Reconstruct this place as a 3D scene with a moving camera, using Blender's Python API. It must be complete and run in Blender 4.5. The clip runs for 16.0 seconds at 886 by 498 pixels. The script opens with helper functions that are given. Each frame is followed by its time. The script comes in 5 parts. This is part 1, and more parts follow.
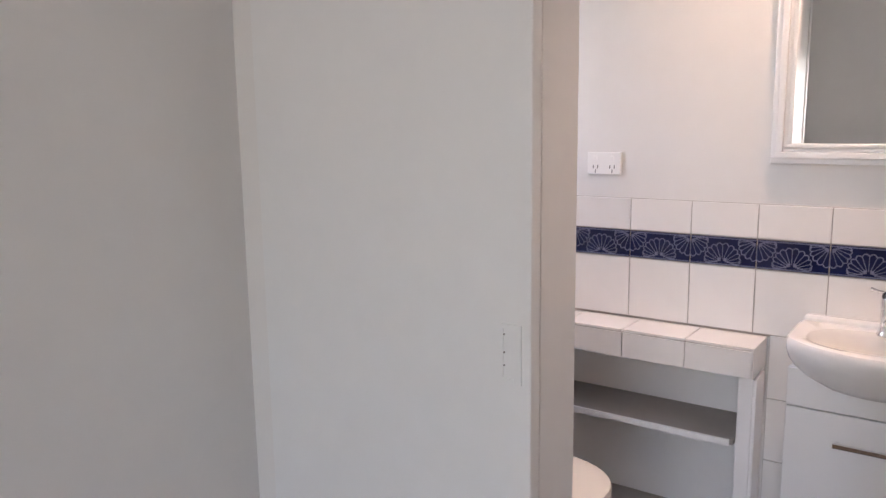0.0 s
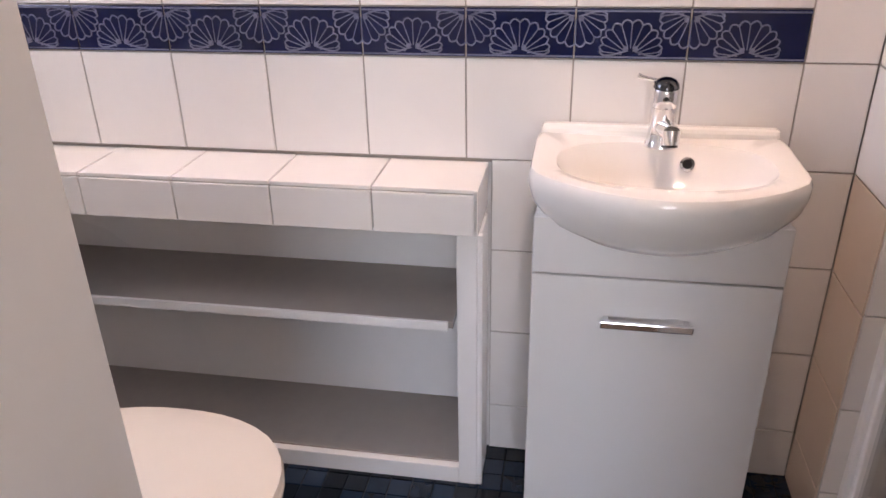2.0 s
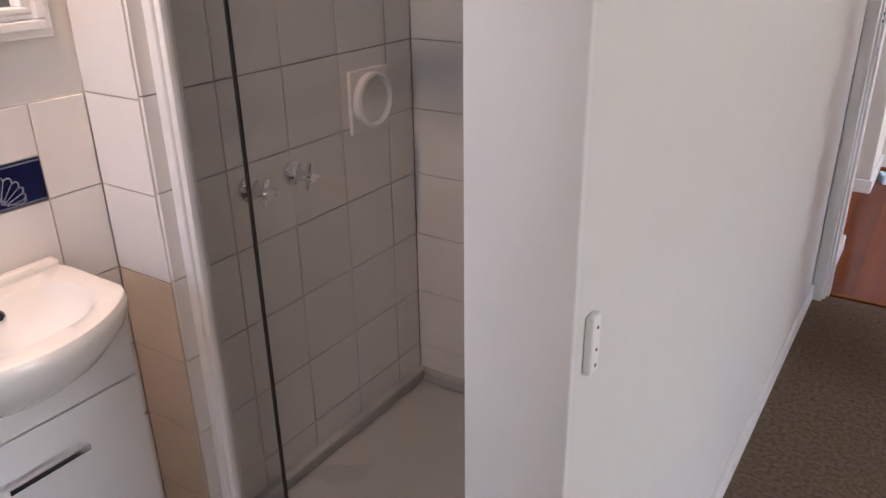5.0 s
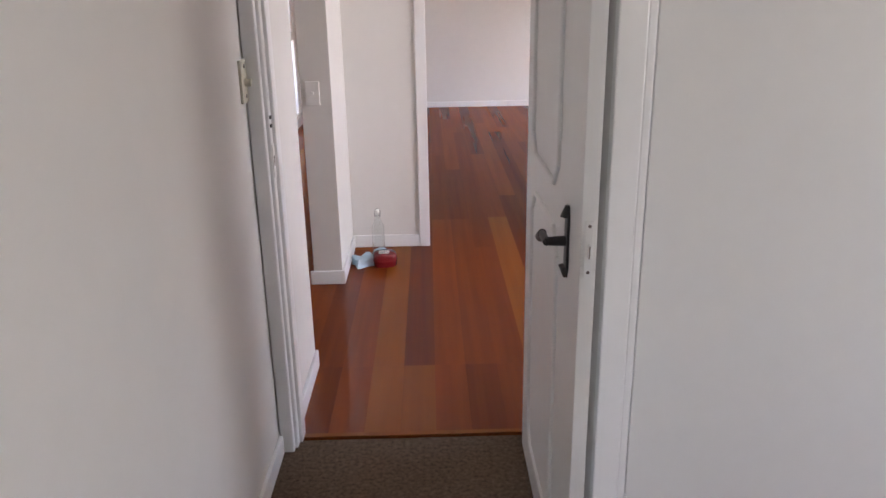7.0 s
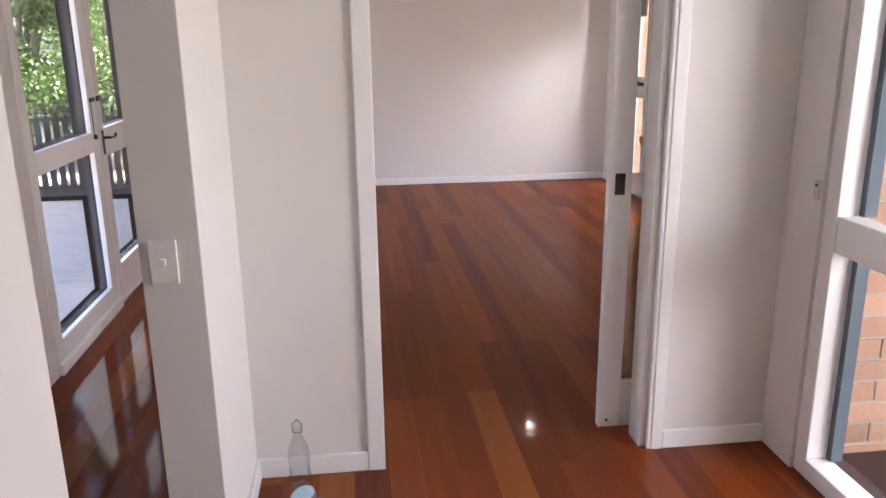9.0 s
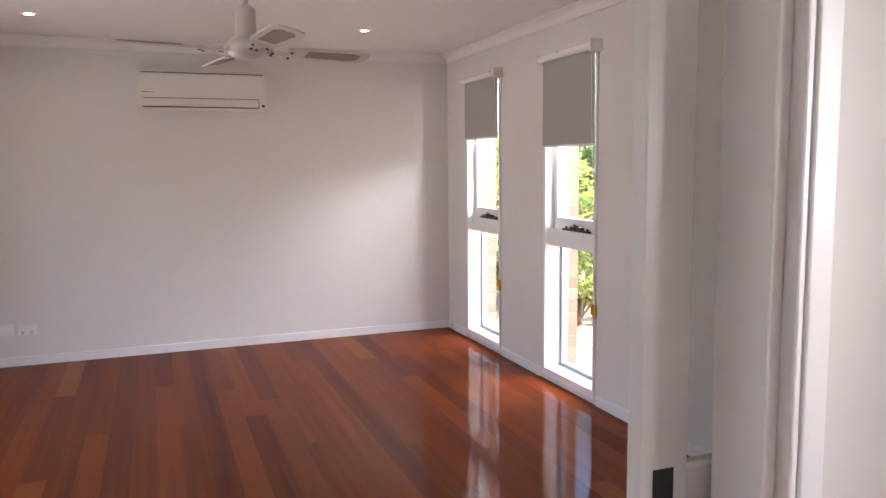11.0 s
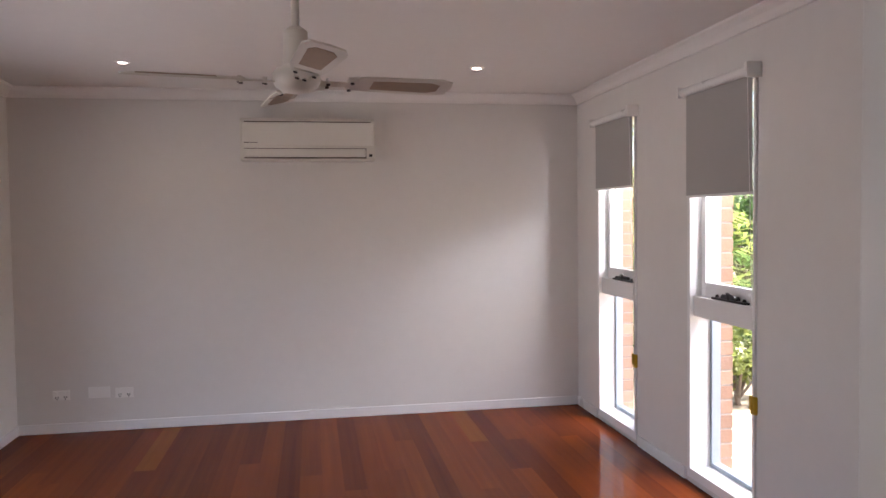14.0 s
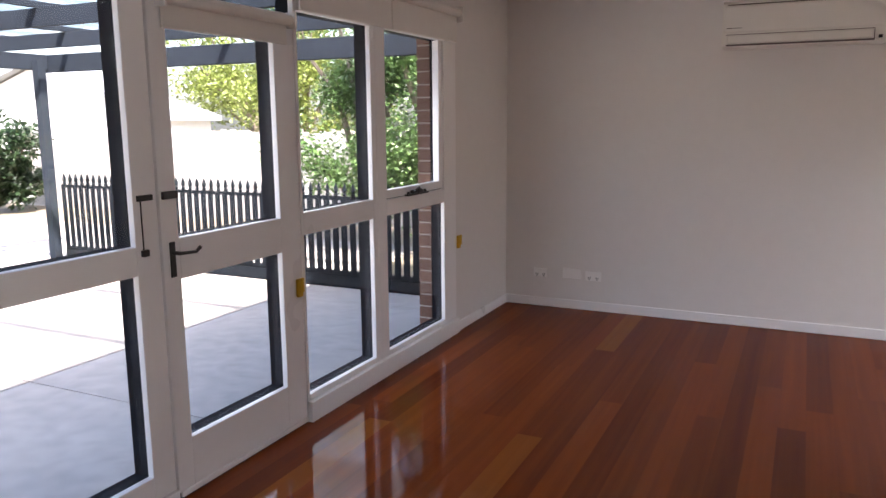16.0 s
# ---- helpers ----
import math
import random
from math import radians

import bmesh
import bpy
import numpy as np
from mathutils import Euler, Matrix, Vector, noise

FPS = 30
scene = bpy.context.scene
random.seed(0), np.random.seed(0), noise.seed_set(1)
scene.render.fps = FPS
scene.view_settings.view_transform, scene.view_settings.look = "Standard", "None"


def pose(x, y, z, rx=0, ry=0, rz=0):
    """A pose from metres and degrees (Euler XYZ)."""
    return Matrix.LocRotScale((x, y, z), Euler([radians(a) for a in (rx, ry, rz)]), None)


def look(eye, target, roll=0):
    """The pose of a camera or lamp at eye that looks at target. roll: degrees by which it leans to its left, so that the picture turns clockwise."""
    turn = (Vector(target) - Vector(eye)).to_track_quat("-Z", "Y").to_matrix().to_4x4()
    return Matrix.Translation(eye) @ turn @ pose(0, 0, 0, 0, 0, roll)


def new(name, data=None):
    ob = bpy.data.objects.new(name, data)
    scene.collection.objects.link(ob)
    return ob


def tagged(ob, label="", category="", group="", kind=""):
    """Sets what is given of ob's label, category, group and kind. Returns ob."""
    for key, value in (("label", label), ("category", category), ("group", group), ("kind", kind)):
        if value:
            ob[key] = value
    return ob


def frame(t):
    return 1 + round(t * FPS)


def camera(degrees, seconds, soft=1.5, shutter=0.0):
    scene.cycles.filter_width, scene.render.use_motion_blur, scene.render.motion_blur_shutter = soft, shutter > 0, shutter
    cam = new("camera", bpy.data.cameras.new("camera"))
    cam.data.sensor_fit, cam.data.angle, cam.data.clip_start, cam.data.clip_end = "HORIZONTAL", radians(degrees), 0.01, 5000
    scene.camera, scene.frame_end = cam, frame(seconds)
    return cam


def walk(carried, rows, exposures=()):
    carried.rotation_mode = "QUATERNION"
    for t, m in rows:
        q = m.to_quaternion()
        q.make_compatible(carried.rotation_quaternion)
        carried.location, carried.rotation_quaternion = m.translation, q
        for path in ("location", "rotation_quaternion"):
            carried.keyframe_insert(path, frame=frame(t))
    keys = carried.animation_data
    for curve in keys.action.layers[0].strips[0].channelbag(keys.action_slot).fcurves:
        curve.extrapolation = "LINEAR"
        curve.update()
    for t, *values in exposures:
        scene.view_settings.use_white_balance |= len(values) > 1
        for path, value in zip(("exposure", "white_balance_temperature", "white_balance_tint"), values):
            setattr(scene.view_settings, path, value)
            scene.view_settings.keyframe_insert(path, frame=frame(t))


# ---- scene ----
cam = camera(60.62, 16.0)
PATH = [
    (0.0, pose(0.205, 0.364, 1.371, 80.67, 0.78, 125.45)),
    (0.5, pose(-0.073, 0.285, 1.300, 78.17, 0.93, 124.41)),
    (1.0, pose(-0.308, 0.178, 1.241, 70.16, 0.66, 121.06)),
    (1.5, pose(-0.527, 0.079, 1.240, 65.76, 0.99, 111.72)),
    (2.0, pose(-0.756, 0.033, 1.226, 64.08, 1.08, 99.91)),
    (2.5, pose(-0.892, -0.033, 1.239, 63.24, 1.07, 87.10)),
    (3.0, pose(-0.975, -0.148, 1.277, 62.13, 0.43, 67.66)),
    (3.2, pose(-0.993, -0.183, 1.294, 61.66, 0.35, 60.57)),
    (5.3, pose(-0.597, -0.367, 1.448, 67.83, 0.82, 30.17)),
    (5.5, pose(-0.535, -0.352, 1.450, 68.58, 0.76, 27.59)),
    (6.0, pose(-0.444, -0.162, 1.447, 69.60, 1.32, 17.55)),
    (6.5, pose(-0.452, 0.135, 1.464, 70.01, 0.88, 5.60)),
    (7.0, pose(-0.446, 0.555, 1.464, 71.17, 0.94, -1.17)),
    (7.5, pose(-0.530, 0.987, 1.452, 72.92, 0.23, -2.56)),
    (8.0, pose(-0.587, 1.469, 1.466, 73.22, 0.28, -3.12)),
    (8.5, pose(-0.479, 1.913, 1.499, 73.55, 0.74, -3.02)),
    (9.0, pose(-0.527, 2.408, 1.531, 74.62, 0.69, -6.84)),
    (9.5, pose(-0.437, 2.826, 1.520, 77.40, 0.60, -11.50)),
    (9.7, pose(-0.430, 2.995, 1.508, 79.20, 0.50, -14.15)),
    (11.8, pose(-0.184, 4.652, 1.575, 85.37, 0.46, -23.84)),
    (12.0, pose(-0.174, 4.741, 1.590, 86.26, 0.48, -25.30)),
    (12.5, pose(-0.079, 4.887, 1.582, 87.65, 0.70, -26.71)),
    (13.0, pose(0.041, 4.909, 1.565, 87.80, 0.74, -24.53)),
    (13.5, pose(0.098, 4.844, 1.545, 87.87, 0.69, -17.40)),
    (14.0, pose(0.163, 4.797, 1.536, 87.67, 0.72, -9.77)),
    (14.5, pose(0.224, 4.871, 1.543, 84.96, 0.55, 0.58)),
    (15.0, pose(0.255, 4.893, 1.538, 82.61, 0.47, 12.25)),
    (15.5, pose(0.242, 4.906, 1.524, 81.12, 0.36, 19.89)),
    (16.0, pose(0.230, 4.861, 1.516, 80.26, 0.43, 25.47)),
]
EXPOSURES = [(0.0, 3.2, 6450, 20), (0.5, 3.25, 6450, 20), (1.0, 3.6, 6450, 20), (1.5, 3.5, 6500, 22), (2.0, 3.4, 6500, 22), (6.0, 3.3, 6500, 20), (7.5, 3.05, 6500, 20), (9.0, 3.1, 6600, 20), (9.6, 3.0, 6600, 20), (12.0, 2.9, 6450, 20), (13.0, 2.65, 6450, 20), (14.5, 2.5, 6450, 20), (16.0, 2.4, 6500, 18)]
walk(cam, PATH, EXPOSURES)

# ---- world and sun ----
SUN_EL, SUN_AZ = 55.0, 125.0
world = bpy.data.worlds.new("world")
scene.world = world
world.use_nodes = True
wn = world.node_tree.nodes
sky = wn.new("ShaderNodeTexSky")
sky.sky_type, sky.sun_disc = "NISHITA", False
sky.sun_elevation, sky.sun_rotation = radians(SUN_EL), radians(SUN_AZ)
sky.air_density, sky.dust_density = 1.0, 3.0
wn["Background"].inputs["Strength"].default_value = 0.15
world.node_tree.links.new(sky.outputs["Color"], wn["Background"].inputs["Color"])
sun = bpy.data.lights.new("sun", "SUN")
sun.energy, sun.angle, sun.color = 4.8, radians(2.0), (1.0, 0.95, 0.87)
az, el = radians(SUN_AZ), radians(SUN_EL)
new("sun", sun).matrix_basis = look((math.sin(az) * math.cos(el) * 50, math.cos(az) * math.cos(el) * 50, math.sin(el) * 50), (0, 0, 0))


def area_lamp(name, eye, target, w, h, power, color):
    d = bpy.data.lights.new(name, "AREA")
    d.shape, d.size, d.size_y, d.energy, d.color = "RECTANGLE", w, h, power, color
    new(name, d).matrix_basis = look(eye, target)


DAY = (0.95, 0.98, 1.0)
GARDEN = (0.91, 1.0, 1.03)
area_lamp("bedroom_window_light", (2.86, 0.6, 1.3), (-1.0, 0.1, 0.75), 1.2, 1.0, 3.0, GARDEN)
# added fill lamps outside the side windows throw the far wall's soft light patch
area_lamp("side_window_sky_fill", (3.1, 9.25, 2.22), (0.9, 10.6, 0.95), 1.1, 0.5, 10.0, DAY)
area_lamp("side_window_sky_fill", (3.1, 7.85, 2.18), (0.9, 9.6, 0.7), 1.1, 0.5, 10.0, DAY)
area_lamp("patio_window_light", (-2.30, 8.3, 1.05), (0.0, 8.3, 0.35), 2.2, 1.3, 2.6, DAY)
# added fill lamp in the porch, standing in for daylight through the entry glass
area_lamp("entry_window_sky_fill", (2.2, 3.45, 1.55), (0.75, 4.925, 0.9), 0.9, 0.8, 3.2, DAY)
area_lamp("bathroom_window_light", (-1.6, -1.59, 1.65), (-1.75, 0, 1.4), 0.5, 0.55, 0.5, (0.80, 0.90, 1.0))
spot = bpy.data.lights.new("bathroom_lamp", "SPOT")
spot.energy, spot.color, spot.spot_size, spot.spot_blend, spot.shadow_soft_size = 6.5, (1.0, 0.70, 0.51), radians(110), 0.6, 0.04
new("bathroom_lamp", spot).matrix_basis = look((-1.86, 0.14, 2.49), (-1.95, 0.14, 0))


for lx, ly in ((-0.96, 9.72), (1.235, 9.66), (-0.96, 6.3), (1.235, 6.3)):
    d = bpy.data.lights.new("living_downlight_lamp", "SPOT")
    d.energy, d.color, d.spot_size, d.spot_blend, d.shadow_soft_size = 0.3, (1.0, 0.80, 0.62), radians(140), 0.6, 0.02
    new("living_downlight_lamp", d).matrix_basis = look((lx, ly, 2.50), (lx, ly + 0.001, 0))


# ---- materials ----
def material(name, color, rough=0.5, metal=0.0, vary=0.06, scale=6.0, bump=0.0, bump_scale=60.0, coat=0.0, per_object=0.0, rough_vary=0.08, spec=0.5):
    m = bpy.data.materials.new(name)
    m.use_nodes = True
    n, l = m.node_tree.nodes, m.node_tree.links
    b = n["Principled BSDF"]
    b.inputs["Metallic"].default_value = metal
    b.inputs["Coat Weight"].default_value = coat
    b.inputs["Coat Roughness"].default_value = 0.08
    b.inputs["Specular IOR Level"].default_value = spec
    tc = n.new("ShaderNodeTexCoord")
    big, fine = n.new("ShaderNodeTexNoise"), n.new("ShaderNodeTexNoise")
    big.inputs["Scale"].default_value, big.inputs["Detail"].default_value = scale * 0.25, 3
    fine.inputs["Scale"].default_value, fine.inputs["Detail"].default_value = scale * 4, 4
    for t in (big, fine):
        l.new(tc.outputs["Object"], t.inputs["Vector"])
    add = n.new("ShaderNodeMath")
    add.operation = "ADD"
    l.new(big.outputs["Fac"], add.inputs[0])
    l.new(fine.outputs["Fac"], add.inputs[1])
    val = add.outputs[0]
    if per_object:
        info = n.new("ShaderNodeObjectInfo")
        mul = n.new("ShaderNodeMath")
        mul.operation, mul.inputs[1].default_value = "MULTIPLY_ADD", per_object
        l.new(info.outputs["Random"], mul.inputs[0])
        l.new(val, mul.inputs[2])
        sub = n.new("ShaderNodeMath")
        sub.operation, sub.inputs[1].default_value = "SUBTRACT", per_object / 2
        l.new(mul.outputs[0], sub.inputs[0])
        val = sub.outputs[0]
    rng = n.new("ShaderNodeMapRange")
    rng.inputs["From Min"].default_value, rng.inputs["From Max"].default_value = 0.5, 1.5
    rng.inputs["To Min"].default_value, rng.inputs["To Max"].default_value = 1 - vary, 1 + vary
    l.new(val, rng.inputs["Value"])
    vm = n.new("ShaderNodeVectorMath")
    vm.operation = "SCALE"
    vm.inputs[0].default_value = color
    l.new(rng.outputs["Result"], vm.inputs["Scale"])
    l.new(vm.outputs["Vector"], b.inputs["Base Color"])
    rr = n.new("ShaderNodeMapRange")
    rr.inputs["From Min"].default_value, rr.inputs["From Max"].default_value = 0.3, 0.7
    rr.inputs["To Min"].default_value, rr.inputs["To Max"].default_value = max(0.02, rough * (1 - rough_vary * 2)), min(1, rough * (1 + rough_vary * 2))
    l.new(big.outputs["Fac"], rr.inputs["Value"])
    l.new(rr.outputs["Result"], b.inputs["Roughness"])
    if bump:
        bt, bn = n.new("ShaderNodeTexNoise"), n.new("ShaderNodeBump")
        bt.inputs["Scale"].default_value, bt.inputs["Detail"].default_value = bump_scale, 4
        bn.inputs["Strength"].default_value, bn.inputs["Distance"].default_value = bump, 0.004
        l.new(tc.outputs["Object"], bt.inputs["Vector"])
        l.new(bt.outputs["Fac"], bn.inputs["Height"])
        l.new(bn.outputs["Normal"], b.inputs["Normal"])
    return m


def timber(name, dark, light, spread):
    """Polished boards: grain runs along y, each board its own tone."""
    m = bpy.data.materials.new(name)
    m.use_nodes = True
    n, l = m.node_tree.nodes, m.node_tree.links
    b = n["Principled BSDF"]
    tc, info = n.new("ShaderNodeTexCoord"), n.new("ShaderNodeObjectInfo")
    total = None
    for sx, sy, weight in ((22, 0.7, 0.40), (70, 1.6, 0.12)):
        mp, g, w = n.new("ShaderNodeMapping"), n.new("ShaderNodeTexNoise"), n.new("ShaderNodeMath")
        mp.inputs["Scale"].default_value = (sx, sy, 0.0)
        l.new(tc.outputs["Object"], mp.inputs["Vector"])
        g.noise_dimensions = "4D"
        g.inputs["Scale"].default_value, g.inputs["Detail"].default_value = 1.0, 2
        off = n.new("ShaderNodeMath")
        off.operation, off.inputs[1].default_value = "MULTIPLY", 40.0
        l.new(info.outputs["Random"], off.inputs[0])
        l.new(off.outputs[0], g.inputs["W"])
        l.new(mp.outputs[0], g.inputs["Vector"])
        w.operation, w.inputs[1].default_value = "MULTIPLY_ADD", weight
        l.new(g.outputs["Fac"], w.inputs[0])
        if total is None:
            w.inputs[2].default_value = 0.02
        else:
            l.new(total, w.inputs[2])
        total = w.outputs[0]
    tone = n.new("ShaderNodeMath")
    tone.operation, tone.inputs[1].default_value = "MULTIPLY_ADD", spread
    l.new(info.outputs["Random"], tone.inputs[0])
    l.new(total, tone.inputs[2])
    ramp = n.new("ShaderNodeValToRGB")
    ramp.color_ramp.elements[0].position, ramp.color_ramp.elements[1].position = 0.12, 0.88
    ramp.color_ramp.elements[0].color, ramp.color_ramp.elements[1].color = (*dark, 1), (*light, 1)
    l.new(tone.outputs[0], ramp.inputs["Fac"])
    l.new(ramp.outputs["Color"], b.inputs["Base Color"])
    b.inputs["Specular IOR Level"].default_value = 0.0
    b.inputs["Roughness"].default_value = 0.6
    gl, mx, lw = n.new("ShaderNodeBsdfGlossy"), n.new("ShaderNodeMixShader"), n.new("ShaderNodeLayerWeight")
    gl.inputs["Roughness"].default_value = 0.075
    lw.inputs["Blend"].default_value = 0.5
    pw, ma = n.new("ShaderNodeMath"), n.new("ShaderNodeMath")
    pw.operation, pw.inputs[1].default_value = "POWER", 5.0
    ma.operation, ma.inputs[1].default_value, ma.inputs[2].default_value = "MULTIPLY_ADD", 0.30, 0.058
    l.new(lw.outputs["Facing"], pw.inputs[0])
    l.new(pw.outputs[0], ma.inputs[0])
    l.new(ma.outputs[0], mx.inputs[0])
    l.new(b.outputs[0], mx.inputs[1])
    l.new(gl.outputs[0], mx.inputs[2])
    l.new(mx.outputs[0], n["Material Output"].inputs["Surface"])
    return m


def glass_material(name, tint=(1, 1, 1), rough=0.0, bump=0.0, edge=0.6, power=5.0):
    m = bpy.data.materials.new(name)
    m.use_nodes = True
    n, l = m.node_tree.nodes, m.node_tree.links
    for x in list(n):
        if x.type == "BSDF_PRINCIPLED":
            n.remove(x)
    out = n["Material Output"]
    tr, gl, mx, lw = n.new("ShaderNodeBsdfTransparent"), n.new("ShaderNodeBsdfGlossy"), n.new("ShaderNodeMixShader"), n.new("ShaderNodeLayerWeight")
    tr.inputs["Color"].default_value = (*tint, 1)
    gl.inputs["Roughness"].default_value = rough
    lw.inputs["Blend"].default_value = 0.5
    pw, ma = n.new("ShaderNodeMath"), n.new("ShaderNodeMath")
    pw.operation, pw.inputs[1].default_value = "POWER", power
    ma.operation, ma.inputs[1].default_value, ma.inputs[2].default_value = "MULTIPLY_ADD", edge, 0.02
    l.new(lw.outputs["Facing"], pw.inputs[0])
    l.new(pw.outputs[0], ma.inputs[0])
    l.new(ma.outputs[0], mx.inputs[0])
    l.new(tr.outputs[0], mx.inputs[1])
    l.new(gl.outputs[0], mx.inputs[2])
    l.new(mx.outputs[0], out.inputs["Surface"])
    if bump:
        bt, bn = n.new("ShaderNodeTexNoise"), n.new("ShaderNodeBump")
        bt.inputs["Scale"].default_value = 45
        bn.inputs["Strength"].default_value, bn.inputs["Distance"].default_value = bump, 0.02
        l.new(bt.outputs["Fac"], bn.inputs["Height"])
        l.new(bn.outputs["Normal"], gl.inputs["Normal"])
    return m


def leaf_material(name, color, spread=0.55):
    """Thin sheet that passes part of the light; tone differs from piece to piece."""
    m = bpy.data.materials.new(name)
    m.use_nodes = True
    n, l = m.node_tree.nodes, m.node_tree.links
    n.remove(n["Principled BSDF"])
    geo, rng, vm = n.new("ShaderNodeNewGeometry"), n.new("ShaderNodeMapRange"), n.new("ShaderNodeVectorMath")
    rng.inputs["To Min"].default_value, rng.inputs["To Max"].default_value = 1 - spread, 1 + spread
    l.new(geo.outputs["Random Per Island"], rng.inputs["Value"])
    vm.operation = "SCALE"
    vm.inputs[0].default_value = color
    l.new(rng.outputs["Result"], vm.inputs["Scale"])
    df, tr, mx = n.new("ShaderNodeBsdfDiffuse"), n.new("ShaderNodeBsdfTranslucent"), n.new("ShaderNodeMixShader")
    gl, mg = n.new("ShaderNodeBsdfGlossy"), n.new("ShaderNodeMixShader")
    gl.inputs["Roughness"].default_value = 0.35
    mx.inputs[0].default_value, mg.inputs[0].default_value = 0.45, 0.04
    for s in (df, tr):
        l.new(vm.outputs["Vector"], s.inputs["Color"])
    l.new(df.outputs[0], mx.inputs[1])
    l.new(tr.outputs[0], mx.inputs[2])
    l.new(mx.outputs[0], mg.inputs[1])
    l.new(gl.outputs[0], mg.inputs[2])
    l.new(mg.outputs[0], n["Material Output"].inputs["Surface"])
    return m


def emitter(name, color, strength):
    m = bpy.data.materials.new(name)
    m.use_nodes = True
    b = m.node_tree.nodes["Principled BSDF"]
    b.inputs["Base Color"].default_value = (*color, 1)
    b.inputs["Emission Color"].default_value = (*color, 1)
    b.inputs["Emission Strength"].default_value = strength
    return m


WALL = material("wall_paint", (0.745, 0.726, 0.70), 0.55, vary=0.025, scale=3, bump=0.08, bump_scale=260)
CEIL = material("ceiling_paint", (0.84, 0.82, 0.80), 0.7, vary=0.02, scale=3, bump=0.05, bump_scale=200)
TRIM = material("gloss_trim_paint", (0.85, 0.845, 0.84), 0.32, vary=0.02, scale=5, bump=0.04, bump_scale=90)
DOOR = material("door_paint", (0.76, 0.755, 0.74), 0.36, vary=0.025, scale=4, bump=0.05, bump_scale=80)
TILE = material("white_glazed_tile", (0.80, 0.775, 0.75), 0.10, vary=0.02, scale=4, bump=0.03, bump_scale=12, per_object=0.5)
CREAM_TILE = material("cream_glazed_tile", (0.78, 0.66, 0.55), 0.12, vary=0.03, scale=4, bump=0.03, bump_scale=12, per_object=0.5)
GROUT = material("grey_grout", (0.40, 0.36, 0.325), 0.85, vary=0.2, scale=20)
NAVY = material("navy_glaze", (0.006, 0.010, 0.052), 0.12, vary=0.3, scale=12, bump=0.05, bump_scale=30)
SHELL = material("shell_relief_glaze", (0.15, 0.165, 0.26), 0.18, vary=0.35, scale=60)
CERAMIC = material("vitreous_china", (0.84, 0.82, 0.79), 0.07, vary=0.01, scale=3)
CREAM = material("cream_plastic", (0.80, 0.75, 0.68), 0.22, vary=0.02, scale=5)
CHROME = material("chrome", (0.82, 0.82, 0.83), 0.06, metal=1.0, vary=0.03)
# chrome with a dark reflection put into its colour
CHROME_DARKENED = material("darkened_chrome", (0.10, 0.10, 0.105), 0.08, metal=1.0, vary=0.05)
TRAY = material("grey_tray_enamel", (0.46, 0.46, 0.455), 0.3, vary=0.08, scale=8)
LACQUER = material("white_lacquer", (0.82, 0.815, 0.81), 0.12, vary=0.01, scale=3)
SHELFGREY = material("shelf_melamine", (0.36, 0.325, 0.30), 0.5, vary=0.06, scale=8)
PLASTIC = material("white_plastic", (0.87, 0.86, 0.84), 0.3, vary=0.02, scale=9)
BEIGE = material("aged_beige_plastic", (0.66, 0.62, 0.50), 0.4, vary=0.05, scale=20)
BLACK = material("black_metal", (0.018, 0.016, 0.016), 0.35, vary=0.2, scale=20)
DARKEDGE = material("dark_exterior_paint", (0.012, 0.014, 0.018), 0.8, vary=0.2, scale=10, spec=0.03)
BLUEEDGE = material("blue_grey_exterior_paint", (0.34, 0.41, 0.47), 0.5, vary=0.08, scale=10)
CARPET = material("brown_loop_carpet", (0.155, 0.108, 0.075), 0.95, vary=0.95, scale=290, bump=1.0, bump_scale=170, spec=0.1)
BOARD = timber("polished_red_hardwood", (0.085, 0.014, 0.004), (0.32, 0.070, 0.011), 0.32)
BOARD_LIGHT = timber("polished_honey_hardwood", (0.20, 0.05, 0.008), (0.36, 0.115, 0.02), 0.2)
UNDER = material("board_gap_shadow", (0.03, 0.012, 0.006), 0.8, vary=0.1)
MOSAIC = material("navy_mosaic", (0.008, 0.016, 0.032), 0.16, vary=0.75, scale=10, per_object=1.4)
MOSAIC_GROUT = material("dark_grout", (0.02, 0.025, 0.035), 0.8, vary=0.2)
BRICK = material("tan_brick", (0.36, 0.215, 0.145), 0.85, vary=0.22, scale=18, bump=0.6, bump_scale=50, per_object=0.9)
# tan brick darkened to brown: the patio end's shade is in this colour
BRICK_SHADE = material("shaded_brick", (0.14, 0.078, 0.056), 0.85, vary=0.22, scale=18, bump=0.6, bump_scale=50, per_object=0.9)
MORTAR = material("mortar", (0.36, 0.33, 0.29), 0.95, vary=0.12, scale=20, bump=0.4, bump_scale=80)
BLIND = material("grey_blind_fabric", (0.42, 0.41, 0.395), 0.8, vary=0.04, scale=40, bump=0.2, bump_scale=500)
BLIND_CREAM = material("cream_blind_fabric", (0.78, 0.75, 0.70), 0.8, vary=0.03, scale=40, bump=0.2, bump_scale=500)
YELLOW = material("yellow_plastic", (0.62, 0.38, 0.02), 0.4, vary=0.06, scale=20)
ACWHITE = material("aircon_plastic", (0.76, 0.74, 0.68), 0.35, vary=0.015, scale=4)
SLOT = material("slot_shadow_plastic", (0.12, 0.09, 0.08), 0.5, vary=0.1)
FANWHITE = material("fan_enamel", (0.74, 0.71, 0.65), 0.3, vary=0.03, scale=6)
CANE = material("woven_cane", (0.42, 0.33, 0.25), 0.7, vary=0.25, scale=60, bump=0.5, bump_scale=300)
